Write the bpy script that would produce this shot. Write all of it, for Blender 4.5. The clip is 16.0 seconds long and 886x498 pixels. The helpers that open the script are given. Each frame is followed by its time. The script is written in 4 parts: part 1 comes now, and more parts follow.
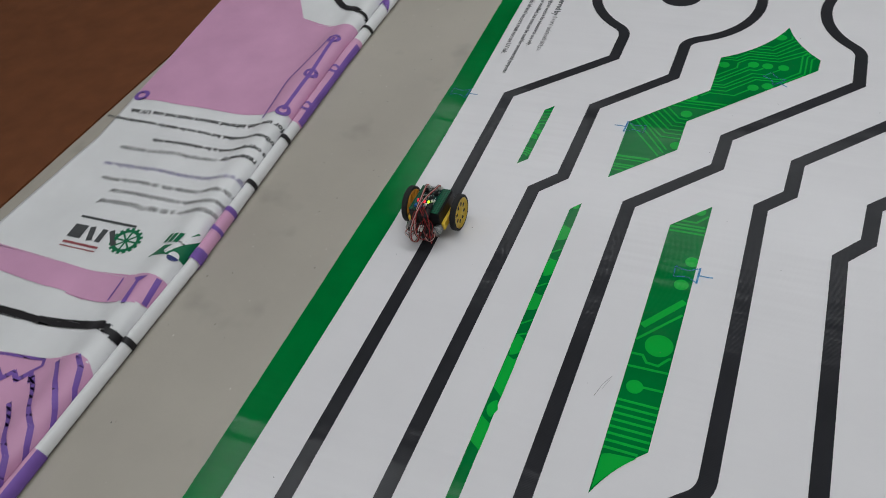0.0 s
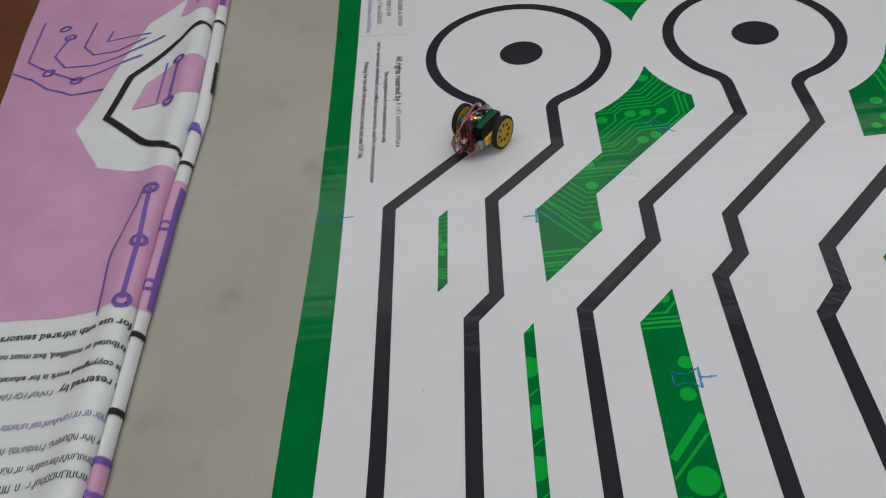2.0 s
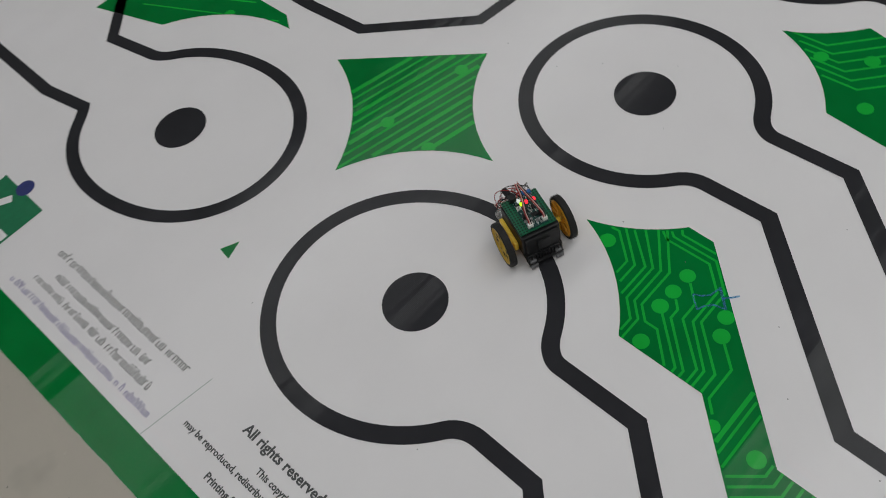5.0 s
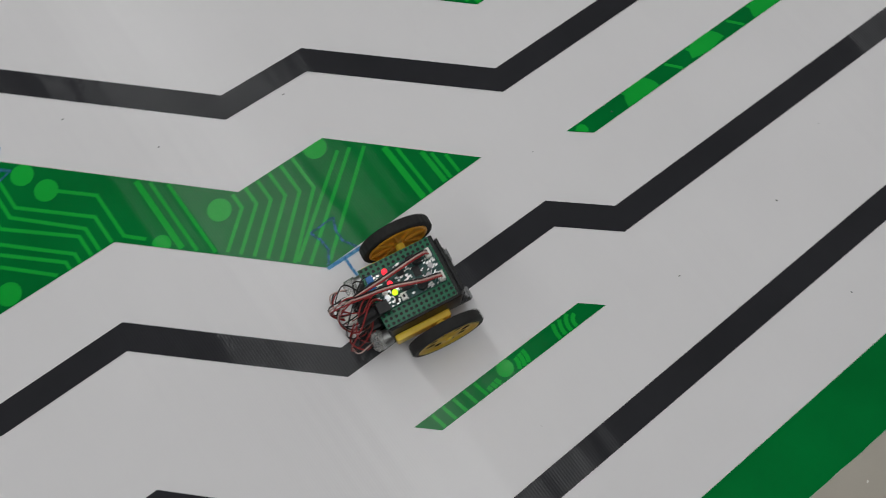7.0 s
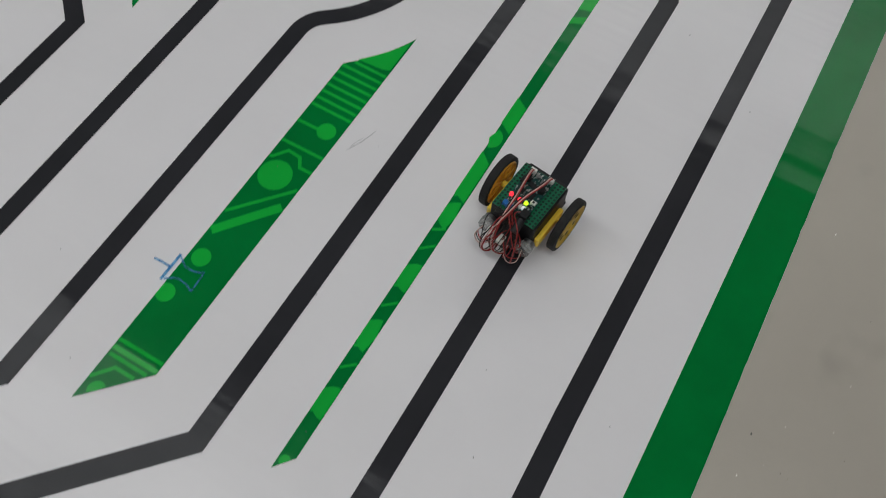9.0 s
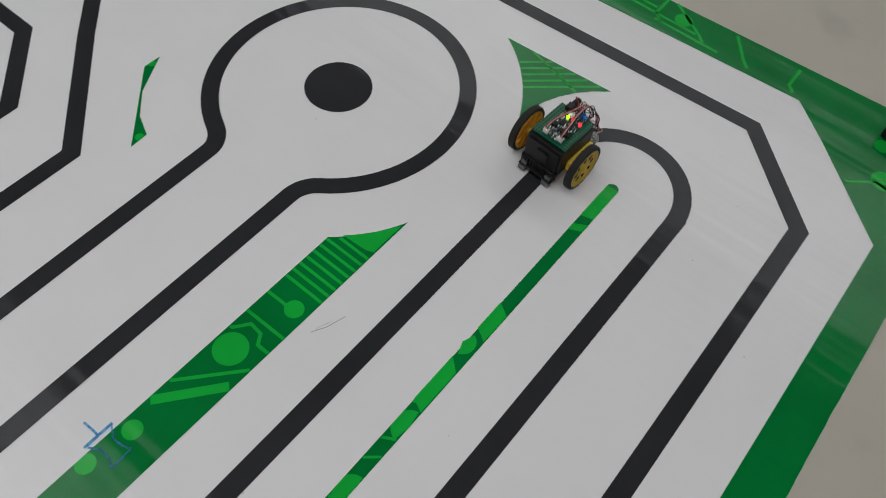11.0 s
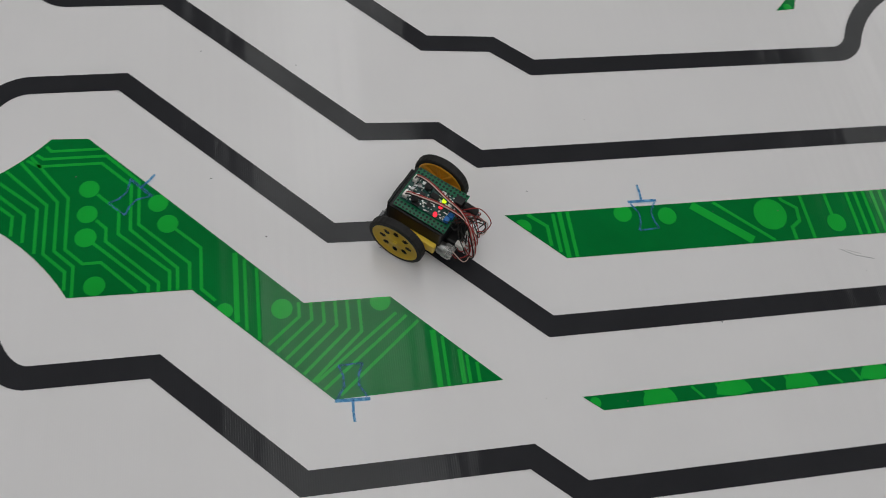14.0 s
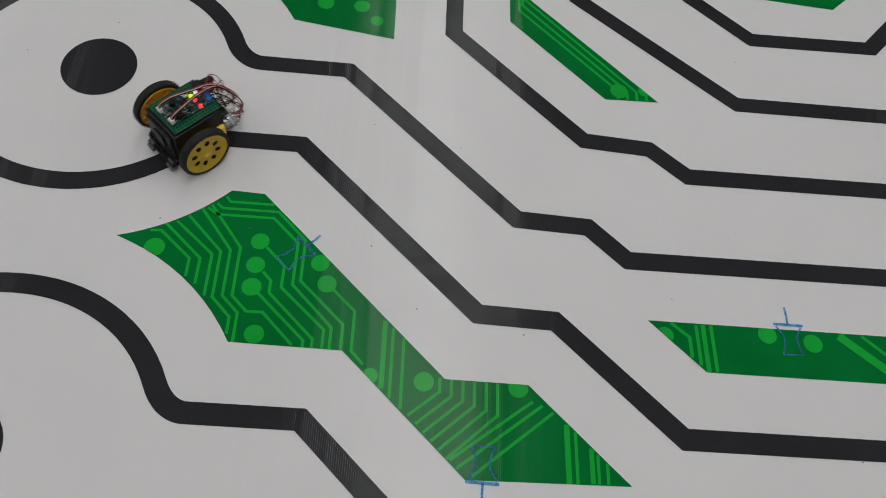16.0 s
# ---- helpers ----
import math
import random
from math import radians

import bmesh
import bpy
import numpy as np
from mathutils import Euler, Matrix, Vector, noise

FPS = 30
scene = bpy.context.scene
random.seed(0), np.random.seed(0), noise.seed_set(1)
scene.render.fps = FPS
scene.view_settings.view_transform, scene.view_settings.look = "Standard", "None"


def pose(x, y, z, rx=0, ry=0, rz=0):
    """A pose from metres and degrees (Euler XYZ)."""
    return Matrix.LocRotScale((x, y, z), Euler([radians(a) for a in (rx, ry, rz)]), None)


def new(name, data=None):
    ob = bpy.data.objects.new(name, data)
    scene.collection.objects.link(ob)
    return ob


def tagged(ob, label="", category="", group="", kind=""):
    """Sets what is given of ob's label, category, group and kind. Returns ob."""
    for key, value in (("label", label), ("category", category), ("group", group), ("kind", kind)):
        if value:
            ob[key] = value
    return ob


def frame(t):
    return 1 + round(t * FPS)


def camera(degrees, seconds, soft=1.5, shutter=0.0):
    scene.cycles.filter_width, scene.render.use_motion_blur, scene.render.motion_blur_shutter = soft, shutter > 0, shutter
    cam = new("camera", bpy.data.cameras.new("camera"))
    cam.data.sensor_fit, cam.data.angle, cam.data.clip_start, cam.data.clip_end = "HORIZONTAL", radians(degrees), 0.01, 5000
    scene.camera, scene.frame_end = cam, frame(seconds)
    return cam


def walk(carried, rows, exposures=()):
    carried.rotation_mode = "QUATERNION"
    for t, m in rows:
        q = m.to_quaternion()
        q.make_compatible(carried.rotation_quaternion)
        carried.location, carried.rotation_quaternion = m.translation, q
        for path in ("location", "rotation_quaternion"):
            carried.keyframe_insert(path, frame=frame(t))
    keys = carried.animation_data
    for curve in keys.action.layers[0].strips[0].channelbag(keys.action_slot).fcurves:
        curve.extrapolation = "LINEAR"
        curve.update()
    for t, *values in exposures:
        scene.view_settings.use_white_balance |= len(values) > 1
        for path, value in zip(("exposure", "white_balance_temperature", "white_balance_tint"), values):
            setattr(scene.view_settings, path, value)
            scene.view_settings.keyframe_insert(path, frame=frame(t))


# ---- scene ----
cam = camera(58.58, 16.0, soft=0.9, shutter=0.25)
PATH = [
    (0, pose(0.5949, -1.7742, 0.9515, 45.18, 7.22, 22.64)),
    (0.5, pose(0.4969, -1.7364, 0.9431, 44.73, 7.25, 16.28)),
    (1, pose(0.4230, -1.6361, 0.9262, 45.23, 7.12, 13.19)),
    (1.5, pose(0.3290, -1.5692, 0.9370, 44.88, 8.19, 4.50)),
    (2, pose(0.3009, -1.5215, 0.9406, 44.73, 7.58, 0.42)),
    (2.5, pose(0.2281, -1.3870, 0.9190, 45.15, 8.19, -10.13)),
    (3, pose(0.0759, -1.2333, 0.9593, 45.23, 10.13, -19.17)),
    (3.2, pose(0.0548, -1.1769, 0.9666, 45.12, 11.00, -19.21)),
    (5.3, pose(0.0922, -0.4547, 0.8869, 30.75, 9.38, -53.14)),
    (5.5, pose(0.1109, -0.4172, 0.8574, 28.08, 8.84, -58.31)),
    (6, pose(0.1773, -0.3558, 0.7633, 20.69, 6.98, -80.97)),
    (6.3, pose(0.1818, -0.3612, 0.7116, 16.87, 3.77, -100.14)),
    (6.5, pose(0.1811, -0.3946, 0.6856, 15.39, 1.61, -112.75)),
    (7, pose(0.1317, -0.4698, 0.6699, 16.60, -0.83, -126.77)),
    (7.5, pose(0.1206, -0.5479, 0.6969, 16.20, 0.42, -134.09)),
    (8, pose(0.1187, -0.6000, 0.7209, 17.49, -0.54, -142.98)),
    (8.3, pose(0.1056, -0.6256, 0.7347, 20.06, -1.98, -146.47)),
    (8.5, pose(0.0890, -0.6583, 0.7452, 21.01, -1.21, -147.83)),
    (9, pose(0.1028, -0.7122, 0.7953, 25.74, -1.05, -149.50)),
    (9.5, pose(0.0939, -0.7845, 0.8232, 28.44, 0.89, -153.48)),
    (9.7, pose(0.0947, -0.8105, 0.8155, 29.62, 0.21, -153.49)),
    (11.8, pose(0.1284, -0.8636, 0.8026, 32.58, -5.95, -124.38)),
    (12, pose(0.1263, -0.8299, 0.7860, 30.80, -5.62, -119.37)),
    (12.5, pose(0.1340, -0.6940, 0.7517, 27.29, -7.21, -108.62)),
    (13, pose(0.1293, -0.6215, 0.7698, 26.00, -5.93, -103.69)),
    (13.2, pose(0.1303, -0.5912, 0.7680, 25.92, -6.15, -103.32)),
    (13.5, pose(0.1304, -0.5552, 0.7737, 25.66, -5.88, -102.73)),
    (14, pose(0.1337, -0.4969, 0.7821, 25.17, -6.52, -97.76)),
    (14.5, pose(0.1463, -0.4669, 0.8002, 26.31, -4.46, -92.30)),
    (15, pose(0.1464, -0.4426, 0.8039, 27.94, -4.37, -90.12)),
    (15.5, pose(0.1405, -0.4292, 0.8032, 28.57, -4.95, -88.88)),
    (16, pose(0.1515, -0.4186, 0.8096, 28.65, -4.96, -87.98)),
]
walk(cam, PATH, exposures=[(0.0, 0.09, 6330, 10), (3.2, 0.02, 6440, 10), (5.5, -0.12, 6600, 10), (6.5, -0.16, 6620, 10), (7.3, 0.0, 6500, 10), (9.7, -0.03, 6500, 10), (11.8, 0.05, 6500, 10), (13.5, -0.06, 6600, 10), (16.0, -0.10, 6620, 10)])

# ---- world, lights ----
world = bpy.data.worlds.new("room_air")
world.use_nodes = True
scene.world = world
world.node_tree.nodes["Background"].inputs[0].default_value = (0.55, 0.58, 0.62, 1)
world.node_tree.nodes["Background"].inputs[1].default_value = 0.05

CEILING = 2.6
# rows of ceiling fittings along x: y, width, power
# middle row follows the mat's reflections; outer two are added for even light
LAMP_ROWS = ((-4.10, 0.42, 40.0), (-0.58, 0.28, 36.5), (2.10, 0.36, 27.0))
for row_y, row_width, power in LAMP_ROWS:
    lamp = bpy.data.lights.new("tube_light", "AREA")
    lamp.shape, lamp.size, lamp.size_y, lamp.energy = "RECTANGLE", 5.4, row_width, power
    lamp.color = (0.960, 1.0, 1.0)
    tube = new("tube_light", lamp)
    tube.matrix_world = pose(0.95, row_y, CEILING - 0.075)


# ---- materials ----
def nodes_of(name):
    m = bpy.data.materials.new(name)
    m.use_nodes = True
    nt = m.node_tree
    return m, nt, nt.nodes["Principled BSDF"]


def tex(nt, kind, scale, stretch=(1, 1, 1), **inputs):
    """A texture node on object coordinates."""
    co = nt.nodes.new("ShaderNodeTexCoord")
    mp = nt.nodes.new("ShaderNodeMapping")
    mp.inputs["Scale"].default_value = stretch
    nt.links.new(co.outputs["Object"], mp.inputs[0])
    t = nt.nodes.new(kind)
    t.inputs["Scale"].default_value = scale
    for k, v in inputs.items():
        t.inputs[k].default_value = v
    nt.links.new(mp.outputs[0], t.inputs["Vector"])
    return t


def ramp(nt, source, stops):
    r = nt.nodes.new("ShaderNodeValToRGB")
    els = r.color_ramp.elements
    while len(els) < len(stops):
        els.new(0.5)
    for e, (p, col) in zip(els, stops):
        e.position, e.color = p, (*col, 1)
    nt.links.new(source, r.inputs[0])
    return r


def bump(nt, source, strength, distance, after=None):
    b = nt.nodes.new("ShaderNodeBump")
    b.inputs["Strength"].default_value = strength
    b.inputs["Distance"].default_value = distance
    nt.links.new(source, b.inputs["Height"])
    if after:
        nt.links.new(after.outputs[0], b.inputs["Normal"])
    return b


def vary(col, k):
    return tuple(min(1, c * k) for c in col)


def vinyl(name, col, rough, spread=0.06, ribs=0.25, gloss=0.4, worn=0.15):
    """Printed vinyl: a soft sheen, long shallow waves across the sheet and fine ribs of the scrim below."""
    m, nt, p = nodes_of(name)
    p.inputs["Specular IOR Level"].default_value = gloss
    n = tex(nt, "ShaderNodeTexNoise", 9.0, Detail=5.0)
    r = ramp(nt, n.outputs["Fac"], [(0.3, vary(col, 1 - spread)), (0.7, vary(col, 1 + spread))])
    nt.links.new(r.outputs[0], p.inputs["Base Color"])
    s = tex(nt, "ShaderNodeTexNoise", 40.0, Detail=3.0)
    rr = ramp(nt, s.outputs["Fac"], [(0.3, (rough * (1 - worn),) * 3), (0.75, (min(1, rough * (1 + worn)),) * 3)])
    nt.links.new(rr.outputs[0], p.inputs["Roughness"])
    wavy = tex(nt, "ShaderNodeTexNoise", 1.0, (0.6, 13.0, 1.0), Detail=3.0)
    b1 = bump(nt, wavy.outputs["Fac"], 1.0, 0.0029)
    rib = tex(nt, "ShaderNodeTexWave", 136.0, (0.0, 1.0, 0.0), Distortion=0.6)
    rib.bands_direction = "Y"
    b2 = bump(nt, rib.outputs["Fac"], ribs, 0.00018, b1)
    nt.links.new(b2.outputs[0], p.inputs["Normal"])
    return m


def plain(name, col, rough, metal=0.0, grain=60.0, spread=0.1, bumpiness=0.1, distance=0.0004, gloss=0.3):
    m, nt, p = nodes_of(name)
    n = tex(nt, "ShaderNodeTexNoise", grain, Detail=6.0)
    r = ramp(nt, n.outputs["Fac"], [(0.3, vary(col, 1 - spread)), (0.7, vary(col, 1 + spread))])
    nt.links.new(r.outputs[0], p.inputs["Base Color"])
    p.inputs["Roughness"].default_value = rough
    p.inputs["Metallic"].default_value = metal
    p.inputs["Specular IOR Level"].default_value = gloss
    if bumpiness:
        nt.links.new(bump(nt, n.outputs["Fac"], bumpiness, distance).outputs[0], p.inputs["Normal"])
    return m


def glowing(name, col, strength):
    m, nt, p = nodes_of(name)
    p.inputs["Base Color"].default_value = (*col, 1)
    p.inputs["Roughness"].default_value = 0.25
    p.inputs["Emission Color"].default_value = (*col, 1)
    p.inputs["Emission Strength"].default_value = strength
    return m


def concrete(name):
    m, nt, p = nodes_of(name)
    big = tex(nt, "ShaderNodeTexNoise", 2.2, Detail=6.0, Roughness=0.6)
    r = ramp(nt, big.outputs["Fac"], [(0.3, (0.385, 0.350, 0.300)), (0.55, (0.440, 0.402, 0.345)), (0.75, (0.475, 0.438, 0.380))])
    stain = tex(nt, "ShaderNodeTexNoise", 6.5, Detail=3.0)
    rs = ramp(nt, stain.outputs["Fac"], [(0.28, (0.72, 0.72, 0.72)), (0.40, (1, 1, 1))])
    mix = nt.nodes.new("ShaderNodeMix")
    mix.data_type, mix.blend_type = "RGBA", "MULTIPLY"
    mix.inputs[0].default_value = 0.7
    nt.links.new(r.outputs[0], mix.inputs[6])
    nt.links.new(rs.outputs[0], mix.inputs[7])
    nt.links.new(mix.outputs[2], p.inputs["Base Color"])
    grain = tex(nt, "ShaderNodeTexNoise", 160.0, Detail=4.0)
    nt.links.new(bump(nt, grain.outputs["Fac"], 0.25, 0.0008).outputs[0], p.inputs["Normal"])
    rr = ramp(nt, big.outputs["Fac"], [(0.3, (0.42,) * 3), (0.7, (0.6,) * 3)])
    nt.links.new(rr.outputs[0], p.inputs["Roughness"])
    return m


def clear_plastic(name):
    m, nt, p = nodes_of(name)
    p.inputs["Base Color"].default_value = (0.90, 0.90, 0.88, 1)
    p.inputs["Roughness"].default_value = 0.2
    p.inputs["Transmission Weight"].default_value = 0.75
    return m


def marker_ink(name, col, cover):
    """Thin ink that filters what lies under it and covers it in part."""
    m, nt, p = nodes_of(name)
    p.inputs["Base Color"].default_value = (*col, 1)
    p.inputs["Roughness"].default_value = 0.5
    film = nt.nodes.new("ShaderNodeBsdfTransparent")
    film.inputs[0].default_value = (0.42, 0.74, 0.95, 1)
    n = tex(nt, "ShaderNodeTexNoise", 220.0, Detail=3.0)
    r = ramp(nt, n.outputs["Fac"], [(0.3, (cover * 0.6,) * 3), (0.7, (min(1, cover * 1.4),) * 3)])
    mix = nt.nodes.new("ShaderNodeMixShader")
    nt.links.new(r.outputs[0], mix.inputs[0])
    nt.links.new(film.outputs[0], mix.inputs[1])
    nt.links.new(p.outputs[0], mix.inputs[2])
    nt.links.new(mix.outputs[0], nt.nodes["Material Output"].inputs[0])
    return m


WHITE = vinyl("white_vinyl", (0.752, 0.731, 0.746), 0.16, 0.015, 0.08, 0.085, 0.05)
BLACK = vinyl("black_print", (0.0285, 0.0285, 0.0325), 0.13, 0.12, 0.27, 0.13)
GREEN = vinyl("dark_green_print", (0.0005, 0.168, 0.032), 0.13, 0.12, 0.20, 0.14)
LIME = vinyl("bright_green_print", (0.008, 0.400, 0.045), 0.13, 0.09, 0.20, 0.14)
BLUE = marker_ink("blue_marker_ink", (0.04, 0.26, 0.58), 0.40)
INK = plain("dark_text_ink", (0.075, 0.078, 0.08), 0.45, bumpiness=0)
GREY_INK = plain("grey_hairline_ink", (0.33, 0.40, 0.36), 0.45, bumpiness=0)
VIOLET_INK = plain("violet_text_ink", (0.16, 0.13, 0.33), 0.45, bumpiness=0)
LOGO_GREEN = plain("logo_green_ink", (0.01, 0.16, 0.07), 0.4, bumpiness=0)
LOGO_RED = plain("logo_red_ink", (0.32, 0.08, 0.09), 0.45, bumpiness=0)
LOGO_BLUE = plain("logo_blue_ink", (0.03, 0.04, 0.16), 0.4, bumpiness=0)
FLOOR = concrete("worn_concrete")
BROWN = plain("brown_board", (0.155, 0.056, 0.024), 0.6, grain=14, spread=0.14, bumpiness=0.15, distance=0.001, gloss=0.12)
# tones of the unseen walls and ceiling, set by the light they bounce
WALL = plain("painted_wall", (0.50, 0.50, 0.49), 0.8, grain=30, spread=0.03)
CEIL = plain("ceiling_board", (0.32, 0.32, 0.33), 0.9, grain=80, spread=0.03)
BANNER = plain("banner_white_cloth", (0.78, 0.775, 0.78), 0.55, grain=9, spread=0.04, bumpiness=0.35, distance=0.006)
PINK = plain("banner_pink_print", (0.66, 0.35, 0.53), 0.52, grain=9, spread=0.06, bumpiness=0.35, distance=0.006)
VIOLET = plain("banner_violet_print", (0.20, 0.10, 0.40), 0.52, grain=30, spread=0.1, bumpiness=0.1)
BANNER_BLACK = plain("banner_black_print", (0.016, 0.014, 0.016), 0.5, grain=30, spread=0.1, bumpiness=0.1)
RUBBER = plain("black_rubber", (0.016, 0.0150, 0.0150), 0.7, grain=250, spread=0.2, bumpiness=0.3)
YELLOW = plain("yellow_plastic", (0.98, 0.66, 0.07), 0.35, grain=90, spread=0.08, bumpiness=0.05)
BLACKP = plain("black_plastic", (0.009, 0.009, 0.010), 0.45, grain=200, spread=0.25, bumpiness=0.12)
PCB = plain("green_circuit_board", (0.006, 0.125, 0.058), 0.30, grain=300, spread=0.12, bumpiness=0.05)
PCB_DARK = plain("dark_circuit_board", (0.012, 0.055, 0.050), 0.35, grain=500, spread=0.5, bumpiness=0.2)
HOLE_SHADE = plain("hole_shade", (0.006, 0.012, 0.010), 0.6, bumpiness=0)
SOLDER = plain("solder_tin", (0.62, 0.63, 0.62), 0.3, 1.0, grain=400, bumpiness=0.2)
STEEL = plain("dull_steel", (0.30, 0.30, 0.30), 0.35, 1.0, grain=120, spread=0.1)
SENSOR = plain("grey_sensor", (0.16, 0.16, 0.165), 0.4, 0.5, grain=200, spread=0.2)
WHITEP = plain("white_plastic", (0.78, 0.77, 0.73), 0.4, grain=200, spread=0.04, bumpiness=0)
# same yellow plastic, turned amber for the shade on the wheel's inner side
SHADED_YELLOW = plain("shaded_yellow_plastic", (0.80, 0.37, 0.035), 0.4, grain=90, spread=0.12, bumpiness=0.05)
REDW = plain("red_wire", (0.34, 0.030, 0.030), 0.45, bumpiness=0)
BLACKW = plain("black_wire", (0.014, 0.012, 0.012), 0.45, bumpiness=0)
WHITEW = plain("white_wire", (0.58, 0.40, 0.36), 0.45, bumpiness=0)
BROWNW = plain("brown_wire", (0.19, 0.065, 0.042), 0.45, bumpiness=0)
BLUEP = plain("blue_trimmer", (0.02, 0.14, 0.42), 0.35, bumpiness=0)
CLEAR = clear_plastic("clear_plastic")
LED_RED = glowing("lit_red_led", (1.0, 0.03, 0.05), 1.5)
LED_GREEN = glowing("lit_green_led", (0.5, 0.95, 0.02), 1.5)
LED_WHITE = glowing("lit_white_led", (0.9, 0.95, 1.0), 0.5)
TUBE = glowing("lit_diffuser", (1.0, 0.98, 0.95), 1.0)


# ---- geometry helpers ----
def part(name, bm, material, parent, label="", smooth=False, kind=""):
    me = bpy.data.meshes.new(name)
    bmesh.ops.recalc_face_normals(bm, faces=bm.faces)
    if smooth:
        for f in bm.faces:
            f.smooth = True
    bm.to_mesh(me)
    bm.free()
    for mat in material if isinstance(material, (list, tuple)) else (material,):
        me.materials.append(mat)
    ob = new(name, me)
    ob.parent = parent
    return tagged(ob, label=label, kind=kind)


def box(bm, lo, hi, bevel=0.0):
    r = bmesh.ops.create_cube(bm, size=1)
    vs = r["verts"]
    for v in vs:
        v.co = Vector([(lo[i] + hi[i]) / 2 + v.co[i] * (hi[i] - lo[i]) for i in range(3)])
    if bevel:
        es = list({e for v in vs for e in v.link_edges})
        bmesh.ops.bevel(bm, geom=es, offset=bevel, segments=2, affect="EDGES", profile=0.6)


def rod(bm, a, b, r0, r1=None, n=16, bevel=0.0):
    a, b = Vector(a), Vector(b)
    d = b - a
    m = Matrix.Translation((a + b) / 2) @ d.to_track_quat("Z", "Y").to_matrix().to_4x4()
    r = bmesh.ops.create_cone(bm, cap_ends=True, segments=n, radius1=r0, radius2=r0 if r1 is None else r1, depth=d.length, matrix=m)
    if bevel:
        es = [e for v in r["verts"] for e in v.link_edges if len(e.link_faces) == 2 and any(len(f.verts) > 4 for f in e.link_faces)]
        bmesh.ops.bevel(bm, geom=list(set(es)), offset=bevel, segments=2, affect="EDGES")


def spline(points, steps=6):
    """A smooth curve through the points (Catmull-Rom)."""
    p = [Vector(q) for q in points]
    p = [p[0] * 2 - p[1]] + p + [p[-1] * 2 - p[-2]]
    out = []
    for i in range(1, len(p) - 2):
        for k in range(steps):
            u = k / steps
            out.append(0.5 * (2 * p[i] + (p[i + 1] - p[i - 1]) * u + (2 * p[i - 1] - 5 * p[i] + 4 * p[i + 1] - p[i + 2]) * u * u
                              + (3 * p[i] - p[i - 1] - 3 * p[i + 1] + p[i + 2]) * u ** 3))
    return out + [p[-2]]


def pipe(bm, points, radius, n=6):
    rings = []
    for i, p in enumerate(points):
        d = (points[min(i + 1, len(points) - 1)] - points[max(i - 1, 0)]).normalized()
        q = d.to_track_quat("Z", "Y").to_matrix()
        rings.append([bm.verts.new(p + q @ Vector((math.cos(a) * radius, math.sin(a) * radius, 0))) for a in (2 * math.pi * k / n for k in range(n))])
    for r0, r1 in zip(rings, rings[1:]):
        best = min(range(n), key=lambda s: sum((r0[k].co - r1[(k + s) % n].co).length for k in range(n)))
        for k in range(n):
            bm.faces.new((r0[k], r0[(k + 1) % n], r1[(k + 1 + best) % n], r1[(k + best) % n]))
    bm.faces.new(rings[0])
    bm.faces.new(rings[-1])


def ribbon(bm, pts, width, z):
    """A flat band along a line of points, mitred at its corners."""
    pts = [Vector(p).to_2d() for p in pts]
    rows = []
    for i, p in enumerate(pts):
        d0 = (p - pts[i - 1]).normalized() if i else (pts[1] - p).normalized()
        d1 = (pts[i + 1] - p).normalized() if i < len(pts) - 1 else d0
        t = (d0 + d1).normalized()
        nrm = Vector((-t.y, t.x))
        k = width / 2 / max(0.35, nrm.dot(Vector((-d0.y, d0.x))))
        rows.append((bm.verts.new((*(p + nrm * k), z)), bm.verts.new((*(p - nrm * k), z))))
    for (a, b), (c, d) in zip(rows, rows[1:]):
        bm.faces.new((a, b, d, c))


def polygon(bm, pts, z):
    f = bm.faces.new([bm.verts.new((x, y, z)) for x, y in pts])
    f.normal_update()
    bmesh.ops.triangulate(bm, faces=[f])


def disc(bm, c, r, z, n=40):
    bm.faces.new([bm.verts.new((c[0] + r * math.cos(2 * math.pi * k / n), c[1] + r * math.sin(2 * math.pi * k / n), z)) for k in range(n)])


def arc(c, r, a0, a1, step=4.0):
    n = max(2, int(abs(a1 - a0) / step))
    return [(c[0] + r * math.cos(radians(a0 + (a1 - a0) * k / n)), c[1] + r * math.sin(radians(a0 + (a1 - a0) * k / n))) for k in range(n + 1)]


def bow(a, b, c, n=14):
    """From a to b, bent along a circle round c (both ends are left where they are)."""
    a, b, c = Vector(a), Vector(b), Vector(c)
    ra, rb = (a - c).length, (b - c).length
    ta, tb = math.atan2(*(a - c).yx), math.atan2(*(b - c).yx)
    while tb - ta > math.pi:
        tb -= 2 * math.pi
    while tb - ta < -math.pi:
        tb += 2 * math.pi
    out = []
    for k in range(n + 1):
        u = k / n
        r, t = ra + (rb - ra) * u, ta + (tb - ta) * u
        out.append((c.x + r * math.cos(t), c.y + r * math.sin(t)))
    return out


def inside(p, poly):
    x, y = p
    hit = False
    for (x0, y0), (x1, y1) in zip(poly, poly[1:] + poly[:1]):
        if (y0 > y) != (y1 > y) and x < x0 + (y - y0) / (y1 - y0) * (x1 - x0):
            hit = not hit
    return hit


